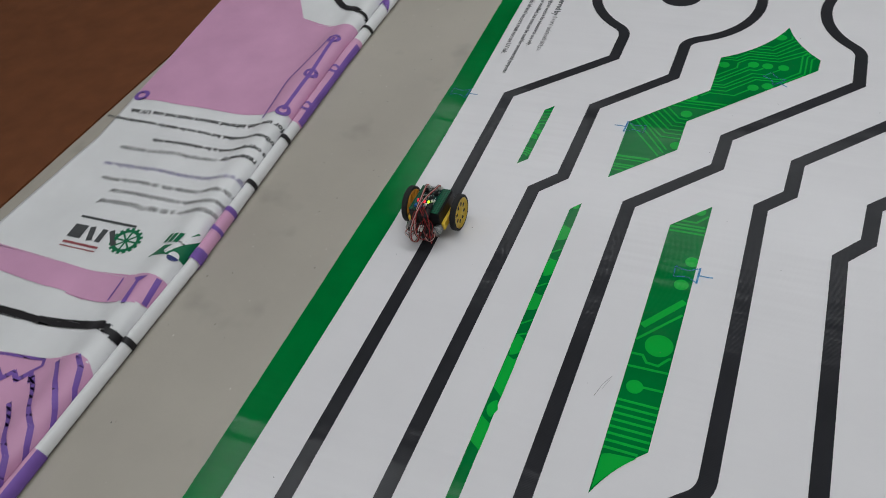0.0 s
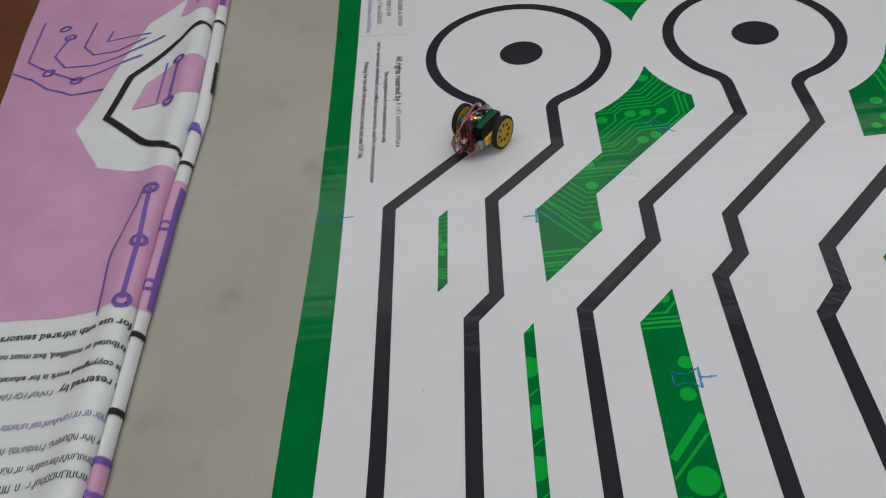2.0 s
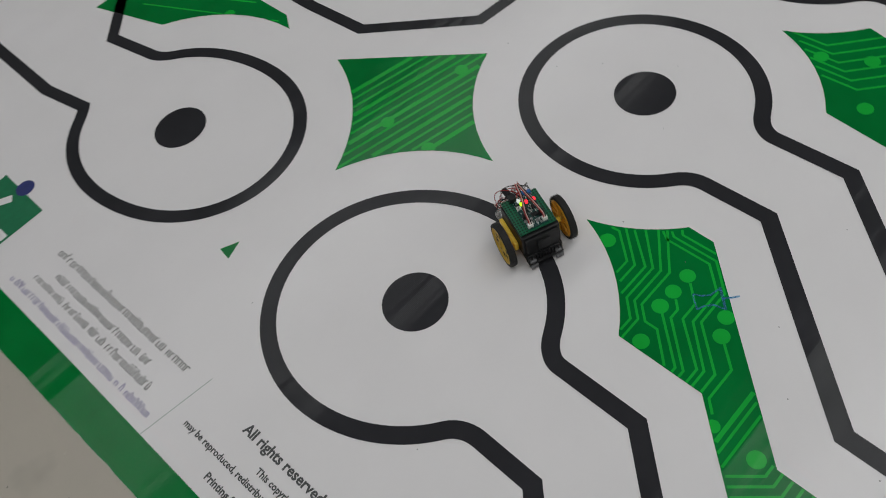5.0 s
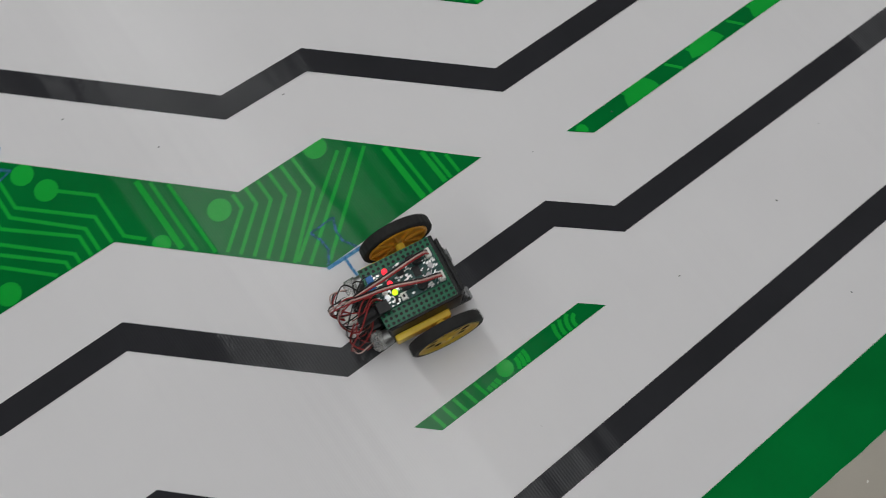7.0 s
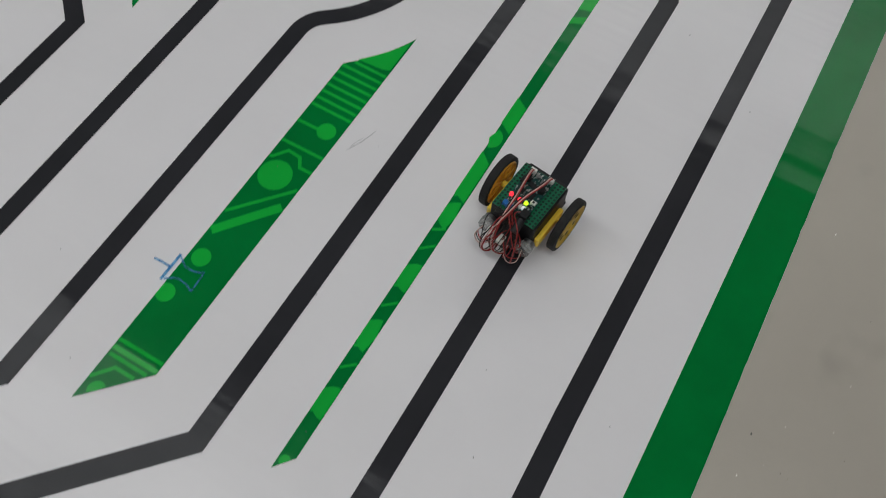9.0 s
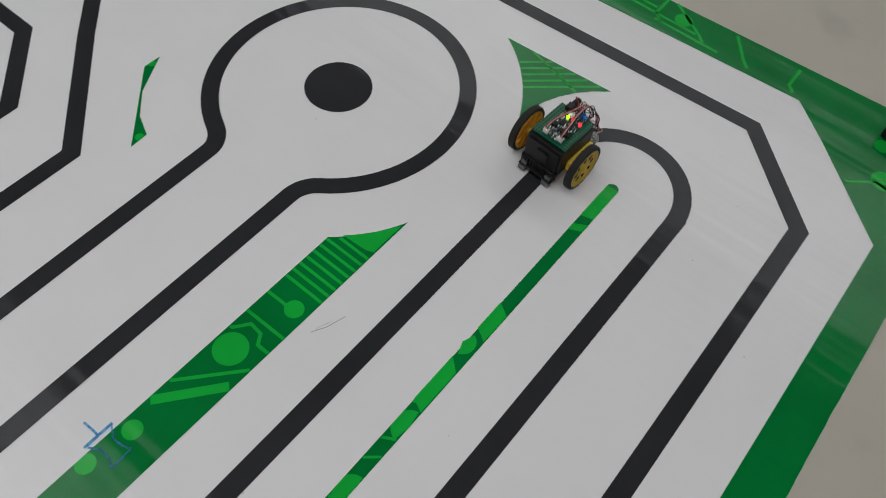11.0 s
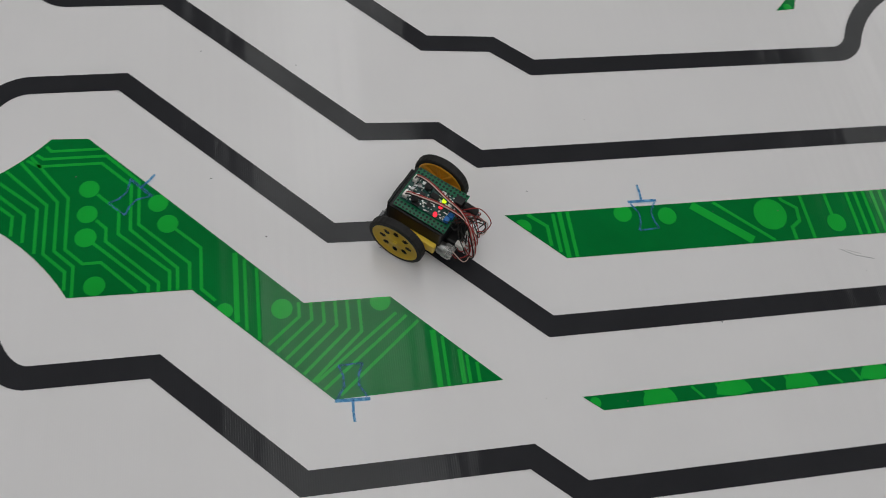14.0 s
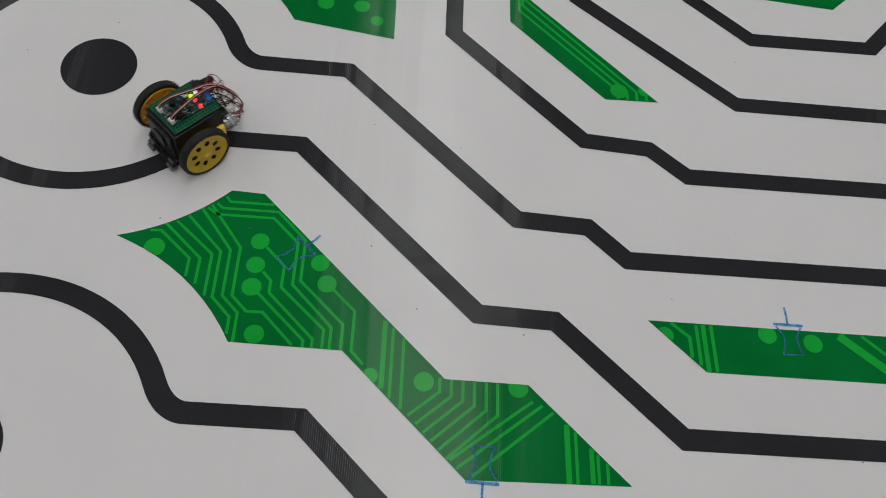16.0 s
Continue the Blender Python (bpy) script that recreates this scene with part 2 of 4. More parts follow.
def clipped(pts, poly, half=0.0, step=0.0012):
    """The runs of a line that lie inside a polygon."""
    runs, run = [], []
    for (a, b) in zip(pts, pts[1:]):
        a, b = Vector(a), Vector(b)
        n = max(1, int((b - a).length / step))
        for k in range(n + 1):
            p = a.lerp(b, k / n)
            side = Vector((a.y - b.y, b.x - a.x)).normalized() * half
            if inside(p, poly) and inside(p + side, poly) and inside(p - side, poly):
                if not run or (p - run[-1]).length > 1e-6:
                    run.append(p)
            else:
                if len(run) > 1:
                    runs.append(run)
                run = []
    if len(run) > 1:
        runs.append(run)
    thin = []
    for r in runs:
        keep = [r[0]]
        for i in range(1, len(r) - 1):
            if (r[i] - keep[-1]).normalized().dot((r[i + 1] - r[i]).normalized()) < 0.9999:
                keep.append(r[i])
        thin.append(keep + [r[-1]])
    return thin


def clipped_disc(bm, c, r, poly, z, n=36):
    pts = []
    for k in range(n):
        a = 2 * math.pi * k / n
        q = r
        while q > 0.0006 and not inside((c[0] + q * math.cos(a), c[1] + q * math.sin(a)), poly):
            q -= 0.0006
        pts.append((c[0] + q * math.cos(a), c[1] + q * math.sin(a)))
    polygon(bm, pts, z)


# ---- the room ----
bm = bmesh.new()
box(bm, (-4.0, -5.0, -0.12), (6.0, 5.0, -0.0012))
floor = tagged(part("floor", bm, FLOOR, None), "worn grey-beige concrete floor with specks and stains", "floor", kind="structure")
# walls and ceiling stay out of view, added to close the room
for wall_name, lo, hi in (("wall_north", (-4.0, 5.0, -0.12), (6.0, 5.15, 2.8)), ("wall_south", (-4.0, -5.15, -0.12), (6.0, -5.0, 2.8)),
                          ("wall_west", (-4.15, -5.15, -0.12), (-4.0, 5.15, 2.8)), ("wall_east", (6.0, -5.15, -0.12), (6.15, 5.15, 2.8))):
    bm = bmesh.new()
    box(bm, lo, hi)
    tagged(part(wall_name, bm, WALL, None), "plain pale unseen wall, added to close the room", "wall", kind="structure")
# ceiling kept dark so that the glossy mat mirrors little of it
bm = bmesh.new()
box(bm, (-4.15, -5.15, 2.7), (6.15, 5.15, 2.8))
tagged(part("ceiling", bm, CEIL, None), "flat unseen ceiling, dark to limit its haze in the mat", "ceiling", kind="structure")


def ceiling_light(y, width):
    base = new("ceiling_light")
    tagged(base, "long unseen white ceiling fitting with a lit diffuser", "lamp", group="ceiling lights")
    bm = bmesh.new()
    box(bm, (-1.80, y - width / 2 - 0.03, CEILING - 0.03), (3.70, y + width / 2 + 0.03, 2.7), 0.01)
    part("housing", bm, WHITEP, base)
    bm = bmesh.new()
    box(bm, (-1.75, y - width / 2, CEILING - 0.062), (3.65, y + width / 2, CEILING - 0.0305), 0.006)
    part("diffuser", bm, TUBE, base, "lit white diffuser")


for row_y, row_width, power in LAMP_ROWS:
    ceiling_light(row_y, row_width)

# brown board on the floor beyond the banner
bm = bmesh.new()
box(bm, (-2.6, -2.6, -0.0012), (-0.815, 2.4, 0.004), 0.001)
tagged(part("floor_board", bm, BROWN, None), "dark brown smooth board lying on the concrete", "board")

# ---- the printed track mat ----
mat_thing = tagged(new("track_mat"), "large white vinyl mat printed with black lines and green circuit panels", "mat")
Z1, Z2, Z3 = 0.0004, 0.0008, 0.0012
W = 0.0240


def edge_in(y):
    return np.interp(y, [-1.65, -0.9, -0.64, -0.45, -0.17, 0.05, 0.33, 1.1, 2.4], [0.002, -0.002, -0.008, -0.014, -0.026, -0.034, -0.046, -0.085, -0.14])


def edge_out(y):
    return np.interp(y, [-1.9, -1.37, -0.87, -0.63, -0.44, -0.16, 0.08, 0.40, 1.02, 2.4], [-0.049, -0.053, -0.061, -0.062, -0.065, -0.077, -0.089, -0.108, -0.150, -0.21])


random.seed(4)
ys = [-1.905 + 0.0125 * k for k in range(346)]
ragged = [(edge_out(y) + random.choice((0, 0, 0.0004, -0.0003, 0.0009)) * random.random(), y) for y in ys]
bm = bmesh.new()
f = bm.faces.new([bm.verts.new((x, y, 0.0)) for x, y in [(2.9, -1.750), (2.9, ys[-1])] + ragged[::-1]])
ext = bmesh.ops.extrude_face_region(bm, geom=[f])
bmesh.ops.translate(bm, verts=[v for v in ext["geom"] if isinstance(v, bmesh.types.BMVert)], vec=(0, 0, -0.0012))
part("sheet", bm, WHITE, mat_thing, "white glossy vinyl sheet with a hand-cut edge")

bm = bmesh.new()
cells = [bm.verts.new((x + 0.0004, y, Z1)) for x, y in ragged if y > -1.84]
inner = [bm.verts.new((edge_in(v.co.y), v.co.y, Z1)) for v in cells]
first = min(k for k, v in enumerate(cells) if v.co.y > -1.655)
for k in range(len(cells) - 1):
    if k >= first:
        bm.faces.new((cells[k], cells[k + 1], inner[k + 1], inner[k]))
low = [tuple(cells[first].co.xy), tuple(inner[first].co.xy), (0.130, -1.775), (0.185, -1.822), (0.72, -1.786), (2.9, -1.660), (2.9, -1.7495), (-0.0488, -1.9045)]
polygon(bm, low, Z1)
border = part("border", bm, GREEN, mat_thing, "dark green printed border strip")


def neck_loop(c, r_ring, xl, xr, fillet, up=1, skew=(-0.0105, -0.0007)):
    """From the neck at xl round the ring to the neck at xr; the ring lies above its necks (up=1) or below (up=-1)."""
    dl, dr = c[0] - xl + fillet, xr + fillet - c[0]
    big = r_ring + fillet
    yl, yr = -math.sqrt(big * big - dl * dl), -math.sqrt(big * big - dr * dr)
    fl, fr = (-dl, yl), (dr, yr)
    al = math.degrees(math.atan2(-fl[1], -fl[0]))
    ar = math.degrees(math.atan2(-fr[1], -fr[0]))
    pts = arc(fl, fillet, 0, al, 8)
    pts += arc((0, 0), r_ring, 180 + al, ar - 180, 4)[1:]
    pts += arc(fr, fillet, ar, 180, 8)[1:]
    out = []
    for x, y in pts:
        y *= up
        t, r = math.atan2(y, x), math.hypot(x, y)
        k = 1 + max(0.0, min(1.0, 1 - (r - r_ring) / (0.7 * fillet))) * (skew[0] * math.cos(2 * t) + skew[1] * math.sin(2 * t)) / r_ring
        out.append((c[0] + x * k, c[1] + y * k))
    return out


C0, C1, C2, C3, C4 = (0.3269, 0.5785), (0.3371, 0.0), (0.8276, -0.0234), (0.6851, -1.3982), (1.2763, -0.031)
R0, R1, R2, R3 = (0.3300, 0.5717), (0.3274, 0.0047), (0.8222, -0.0192), (0.6832, -1.4018)
main_line = ([(2.2, -1.618), (0.766, -1.697), (0.212, -1.731), (0.0850, -1.6105), (0.0819, -0.95), (0.0702, -0.4672), (0.2488, -0.2853)]
             + neck_loop(R1, 0.1947, 0.2488, 0.3848, 0.045, 1, (-0.0052, -0.0065))
             + [(0.3848, -0.3327), (0.2552, -0.4702), (0.2553, -0.6942), (0.2140, -0.7417), (0.2128, -1.512)]
             + arc((0.3005, -1.5120), 0.0875, 180, 360, 6)
             + [(0.3878, -0.7397), (0.5149, -0.6033), (0.5174, -0.5151), (0.7307, -0.2927)]
             + neck_loop(R2, 0.1753, 0.7307, 0.8558, 0.045, 1, (-0.0055, -0.0013))
             + [(0.8558, -0.3396), (0.6457, -0.5611), (0.6420, -0.6481), (0.6000, -0.6939)]
             + neck_loop(R3, 0.1745, 0.6030, 0.7310, 0.040, -1, (-0.0040, 0.0025))
             + [(0.7280, -0.7819), (0.7665, -0.7353), (0.7719, -0.6498), (0.9385, -0.4765), (1.13, -0.4765), (1.198, -0.402)]
             + neck_loop(C4, 0.165, 1.198, 1.322, 0.045)
             + [(1.322, -0.395), (1.51, -0.595), (2.4, -0.595)])
lines = {
    "main": main_line,
    "six": [(1.5842, -0.6500), (1.0253, -0.6536), (0.8536, -0.8646), (0.8545, -1.0862), (1.0161, -1.2327), (1.1643, -1.3777), (2.2843, -1.3777)],
    "seven": [(1.3834, -0.7881), (1.0693, -0.7983), (0.9757, -0.9039), (0.9791, -1.0822), (1.0843, -1.1785), (2.1832, -1.1761)],
    "top": [(0.6738, 1.3507), (0.6728, 0.6216), (0.6798, 0.4852), (0.8158, 0.3141), (0.9795, 0.2953), (1.2005, 0.3180), (2.0005, 0.3180)],
    "upper": [(0.0713, 1.3938), (0.2211, 1.2454), (0.2238, 0.8949)] + neck_loop(R0, 0.2005, 0.247, 0.405, 0.045, -1, (-0.0199, -0.0087)) + [(0.3850, 0.9066), (0.4819, 1.0153), (0.4816, 1.6479)],
}
for pts in lines.values():
    bm = bmesh.new()
    ribbon(bm, pts, W, Z1)
    part("track_line", bm, BLACK, mat_thing, "matt black printed track line")
for c in (C0, C1, C2, C3, C4):
    bm = bmesh.new()
    disc(bm, c, 0.0470, Z1)
    part("target_dot", bm, BLACK, mat_thing, "black printed dot inside a ring")


def panel(outline, traces=(), pads=(), solid=(), width=0.0038):
    """A green printed panel with brighter circuit traces, round pads and solid patches, cut off at its outline."""
    bm = bmesh.new()
    polygon(bm, outline, Z1)
    base = part("green_panel", bm, GREEN, mat_thing, "dark green panel with bright circuit traces")
    for t in traces:
        w = width
        if isinstance(t[0], float):
            w, t = t[0], t[1]
        for run in clipped(t, outline, w * 0.42):
            bm = bmesh.new()
            ribbon(bm, run, w, Z2)
            part("circuit_trace", bm, LIME, base)
    for x, y, r in pads:
        bm = bmesh.new()
        clipped_disc(bm, (x, y), r, outline, Z2 + 0.0002)
        part("pad", bm, LIME, base)
    for s in solid:
        bm = bmesh.new()
        polygon(bm, s, Z2 + 0.0001)
        part("bright_patch", bm, LIME, base)
    return base


Ga, Gb, Gi = (0.5848, -0.1005), (0.6561, -0.2194), (0.4649, -0.2456)
G1 = (bow(Ga, Gb, C2, 10) + [(0.6545, -0.2585), (0.4384, -0.4809), (0.4376, -0.5715), (0.3352, -0.6777), (0.3328, -0.5048), (0.4633, -0.3681)]
      + bow(Gi, Ga, C1, 10)[:-1])
g1_traces = [
    [(0.5943, -0.1370), (0.5953, -0.1489), (0.5619, -0.1868), (0.5390, -0.1868)], [(0.6046, -0.1531), (0.5629, -0.1986), (0.5307, -0.1986)],
    [(0.6091, -0.1643), (0.5691, -0.2109), (0.5170, -0.2111)], [(0.6174, -0.1765), (0.5732, -0.2200), (0.5161, -0.2201), (0.4938, -0.2424), (0.4636, -0.2425)],
    [(0.6278, -0.1901), (0.5759, -0.2305), (0.5185, -0.2307), (0.4992, -0.2503), (0.4637, -0.2504)],
    [(0.6342, -0.1998), (0.5803, -0.2411), (0.5194, -0.2413), (0.5017, -0.2594), (0.5018, -0.2773), (0.4640, -0.3152)],
    [(0.6301, -0.1958), (0.6217, -0.2082), (0.6218, -0.2736), (0.5911, -0.3053), (0.5377, -0.3055), (0.4890, -0.3539), (0.4602, -0.3540)],
    [(0.6366, -0.2056), (0.6307, -0.2129), (0.6308, -0.2781), (0.5952, -0.3135), (0.5432, -0.3138), (0.4935, -0.3661), (0.4603, -0.3663)],
    [(0.6468, -0.2148), (0.6401, -0.2205), (0.6402, -0.2716), (0.5974, -0.3178), (0.5005, -0.4169)],
    [(0.5828, -0.2707), (0.5605, -0.2934), (0.5334, -0.2935), (0.4858, -0.3459), (0.4602, -0.3460)],
    [(0.5517, -0.2705), (0.5408, -0.2810), (0.5258, -0.2811), (0.4740, -0.3349), (0.4601, -0.3349)], [(0.5249, -0.2684), (0.4719, -0.3249), (0.4601, -0.3249)],
    [(0.5348, -0.3518), (0.5105, -0.3776), (0.4631, -0.3778), (0.4488, -0.3918)],
    [(0.3519, -0.4881), (0.4189, -0.5759)], [(0.3438, -0.4955), (0.4150, -0.5863)], [(0.3364, -0.5113), (0.4082, -0.5981)],
    (0.0060, [(0.4118, -0.6114), (0.3224, -0.6122)]), [(0.3946, -0.6206), (0.3224, -0.6213)], (0.0050, [(0.3747, -0.6368), (0.3225, -0.6373)]), [(0.3582, -0.6530), (0.3225, -0.6534)],
    (0.0055, [(0.5101, -0.4125), (0.4109, -0.4130)]), [(0.5052, -0.4219), (0.4109, -0.4224)], [(0.4904, -0.4341), (0.4011, -0.4346)], [(0.4318, -0.6427), (0.3225, -0.6438)],
]
g1_traces += [[(0.3960 - 0.0086 * k, -0.4428 - 0.0084 * k), (0.4236 - 0.0044 * k, -0.4755 - 0.0125 * k), (0.4395, -0.4755 - 0.0125 * k)] for k in range(6)]
panel(G1, g1_traces, [(0.5730, -0.1459, 0.0115), (0.5898, -0.2621, 0.0105), (0.5592, -0.2614, 0.0105), (0.5315, -0.2609, 0.011), (0.5672, -0.3334, 0.0105),
                      (0.5415, -0.3437, 0.0108), (0.4756, -0.2720, 0.0108), (0.4337, -0.4582, 0.0110), (0.4333, -0.5604, 0.0110), (0.4367, -0.4005, 0.0085)], width=0.0034)

P1 = [(0.5240, -0.7112), (0.4652, -0.7732), (0.4653, -1.2898)] + bow((0.4653, -1.2898), (0.5238, -1.2088), C3, 8)[1:]
panel(P1, [[(0.5226, -0.7378), (0.5062, -0.7579), (0.4621, -0.7589)], (0.0055, [(0.5315, -0.7750), (0.4621, -0.7759)]), [(0.5315, -0.7845), (0.4622, -0.7854)], [(0.5216, -0.7672), (0.4621, -0.7679)],
           (0.0110, [(0.5321, -0.9212), (0.4581, -1.0145)]), [(0.5322, -0.9521), (0.4581, -1.0376)],
           [(0.5327, -1.0465), (0.5188, -1.0513), (0.5069, -1.0674), (0.4899, -1.0659), (0.4821, -1.0541), (0.4582, -1.0546)],
           [(0.5328, -1.0765), (0.4583, -1.0781)], [(0.5329, -1.1090), (0.4836, -1.1102)]]
      + [[(0.535, -1.1385 - 0.0113 * k), (0.455, -1.1385 - 0.0113 * k)] for k in range(8)],
      [(0.5156, -0.8504, 0.0110), (0.5084, -0.9033, 0.0112), (0.5010, -1.0315, 0.0205), (0.4837, -1.1121, 0.0118), (0.5069, -0.7295, 0.0100)],
      [bow((0.4674, -1.2814), (0.5115, -1.2228), C3, 6) + [(0.4767, -1.2253), (0.4672, -1.2290)]], 0.0042)

S3 = [(0.3089, -0.7574), (0.2925, -0.7772)] + arc((0.3015, -1.5055), 0.0085, 180, 360, 20) + []
panel(S3, [(0.0035, [(0.325, -0.8150 - 0.080 * k), (0.290, -0.8350 - 0.080 * k)]) for k in range(5)] + [(0.0030, [(0.325, -0.862 - 0.080 * k), (0.290, -0.892 - 0.080 * k)]) for k in range(4)],
      [(0.2932, -0.8394, 0.0190), (0.2923, -0.9232, 0.0210), (0.2934, -1.0011, 0.0190), (0.2924, -1.0912, 0.0200), (0.3125, -1.2072, 0.016), (0.3010, -0.7696, 0.006)],
      [[(0.3100, -1.1198), (0.2939, -1.1118), (0.2939, -1.1724), (0.3100, -1.1860)], [(0.3103, -1.2326), (0.2939, -1.2220), (0.2933, -1.2656), (0.3103, -1.2762)],
       [(0.3101, -1.4143), (0.2933, -1.4231), (0.2933, -1.4364), (0.3101, -1.4265)], [(0.3101, -1.4429), (0.2932, -1.4476), (0.2931, -1.5069), (0.3099, -1.5062)]])
S2 = [(0.1764, -0.4856), (0.1605, -0.5030), (0.1609, -0.6803), (0.1769, -0.6619)]
panel(S2, [(0.0030, [(0.19, -0.500 - 0.011 * k), (0.16, -0.507 - 0.011 * k)]) for k in range(5)] + [arc((0.1700, -0.5760), r, 100, 280) for r in (0.0125, 0.0170, 0.0215)] + [arc((0.1640, -0.6560), r, 20, 160) for r in (0.0080, 0.0140, 0.0200, 0.0260)],
      [(0.1700, -0.5760, 0.0075)])

Qa, Qb, Qc, Qd = (0.6007, 0.4630), (0.7594, 0.2460), (0.5871, 0.0790), (0.4270, 0.2725)
Q1 = bow(Qd, Qc, C1, 10)[:-1] + bow(Qc, Qb, C2, 10) + bow(Qa, Qd, C0, 10)[:-1]
Qs = Vector((0.9736, -0.2282))
panel(Q1, [(0.0050 if k % 3 else 0.0085, [Vector((0.59, 0.27)) + Vector((-Qs.y, Qs.x)) * 0.0165 * (k - 6) + Qs * u for u in (-0.25, -0.02 + 0.012 * (k % 4), 0.25)]) for k in range(13)],
      [(0.5481, 0.2762, 0.0115), (0.7048, 0.2563, 0.0115), (0.5475, 0.1807, 0.0115)], width=0.0045)

G3 = bow((0.9370, -0.2577), (1.0550, -0.1183), C2, 8)[:-1] + bow((1.0550, -0.1183), (1.1272, -0.2227), C4, 6) + [(1.1155, -0.2632), (0.9930, -0.3934), (0.9172, -0.3950)]
panel(G3, [[(1.06 - 0.012 * k, -0.135 - 0.016 * k), (1.06 - 0.012 * k, -0.19 - 0.016 * k), (1.13 - 0.012 * k, -0.26 - 0.016 * k)] for k in range(6)],
      [(0.9727, -0.2970, 0.0115), (0.9723, -0.3470, 0.011), (1.0633, -0.2598, 0.0115), (1.0339, -0.1953, 0.011), (0.9473, -0.3695, 0.009)])
G2 = [(1.5851, -0.5482), (0.9692, -0.5551), (0.8434, -0.6826), (0.8455, -0.7549), (1.0167, -0.5826), (1.5848, -0.5789)]
panel(G2, [[(0.845, -0.700 - 0.013 * k), (0.860, -0.700 - 0.013 * k), (0.992 + 0.010 * k, -0.568 - 0.005 * k), (1.60, -0.568 - 0.005 * k)] for k in range(4)], [(0.8593, -0.7021, 0.012), (0.8623, -0.7367, 0.008)])
panel([(0.9488, 0.2214), (1.0639, 0.0685)] + [(1.1313, 0.1626), (1.1146, 0.1980)], [[(0.9831, 0.1892), (1.1159, 0.1621)], [(1.0132, 0.1489), (1.1050, 0.1310)]], [], [[(1.0641, 0.0746), (1.1241, 0.1624), (1.0545, 0.1705), (1.0231, 0.1338)]])
panel([(0.4176, 1.0255), (0.4677, 0.8461)] + bow((0.4677, 0.8461), (0.6051, 0.6063), C0, 8)[1:] + [(0.6276, 0.6423), (0.6276, 1.0281)], [[(0.4824, 0.9397), (0.6071, 0.6421)], [(0.5133, 0.9615), (0.6173, 0.7269)]], [(0.5658, 0.7477, 0.011)])
panel([(1.0602, -0.9237), (1.0515, -1.0411), (1.0840, -1.0752), (1.4329, -1.0731), (1.4330, -0.8963), (1.0838, -0.8982)], [[(1.08, -0.96 - 0.02 * k), (1.4, -0.96 - 0.02 * k)] for k in range(5)], [])
panel([(0.2146, 0.3058), (0.2428, 0.2915), (0.2119, 0.2801)])
Ta, Tb, Tc = (0.5704, -1.6376), (0.3962, -1.6507), (0.4651, -1.5232)
panel([Ta] + [(0.4851, -1.6435)] + bow(Tb, Tc, (0.3033, -1.4993), 6) + bow(Tc, Ta, C3, 8)[1:-1],
      [(0.0040, [(0.40 + 0.018 * k, -1.66), (0.55 + 0.018 * k, -1.52)]) for k in range(5)] + [[(0.4144, -1.6099), (0.5454, -1.6448)]])
panel([(0.9066, -1.2453), (0.9063, -1.2723), (0.8725, -1.2140), (0.8404, -1.1836), (0.8089, -1.1691), (0.8071, -1.1421)], [], [(0.9035, -1.2560, 0.006), (0.8120, -1.1600, 0.006)])
# circuit traces on the border at the near end
bm = bmesh.new()
foot = [(0.1519, -1.8297), (2.7891, -1.7718), (2.7900, -1.8481), (-0.0013, -1.9200), (0.0017, -1.7366), (0.0546, -1.7037)]
random.seed(9)
for k in range(26):
    x = 0.16 + 0.075 * k
    for run in clipped([(x, -1.79), (x + 0.05, -1.84), (x + 0.05 + 0.03 * (k % 3), -1.88)], foot) + (clipped([(x - 0.02, -1.802 - 0.012 * (k % 5)), (x + 0.12, -1.802 - 0.012 * (k % 5))], foot)):
        ribbon(bm, run, 0.0050, Z2)
for y in (-1.69, -1.705, -1.75):
    for run in clipped([(0.0, y), (0.04, y - 0.005), (0.07, y + 0.02), (0.14, y + 0.02)], foot):
        ribbon(bm, run, 0.004, Z2)
for x, y, r in ((0.0327, -1.7628, 0.017), (0.0580, -1.8219, 0.012), (0.3941, -1.8528, 0.014), (0.6568, -1.8330, 0.016)):
    disc(bm, (x, y), r, Z2)
part("circuit_trace", bm, LIME, border, "bright green traces along the near edge", kind="stuff")


def pin_mark(cap, way, size=1.0):
    """A hand-drawn blue pin symbol: a cap line, a stem along way and a waisted body behind it."""
    bm = bmesh.new()
    cap, way = Vector(cap), Vector(way).normalized()
    side = Vector((-way.y, way.x))

    def at(a, b):
        return cap + way * a * size + side * b * size
    for pts, w in (([at(0, -0.0175), at(0.0006, 0.0175)], 0.0034), ([at(0, 0.0005), at(0.012, 0), at(0.0225, 0.0008)], 0.0026),
                   ([at(-0.002, 0.0150), at(-0.014, 0.0075), at(-0.026, 0.0080), at(-0.037, 0.0125)], 0.0022),
                   ([at(-0.002, -0.0150), at(-0.014, -0.0075), at(-0.026, -0.0080), at(-0.036, -0.0120)], 0.0022),
                   ([at(-0.037, 0.0125), at(-0.036, -0.0120)], 0.0020)):
        ribbon(bm, pts, w, Z3)
    part("pen_mark", bm, BLUE, mat_thing, "blue hand-drawn marker sign")


pin_mark((0.5295, -0.8773), (1, 0.01))
pin_mark((0.3309, -0.5224), (-1, 0.02))
pin_mark((0.5877, -0.3154), (0.7091, -0.6897), 0.95)
pin_mark((-0.0168, -0.4817), (1, -0.03))
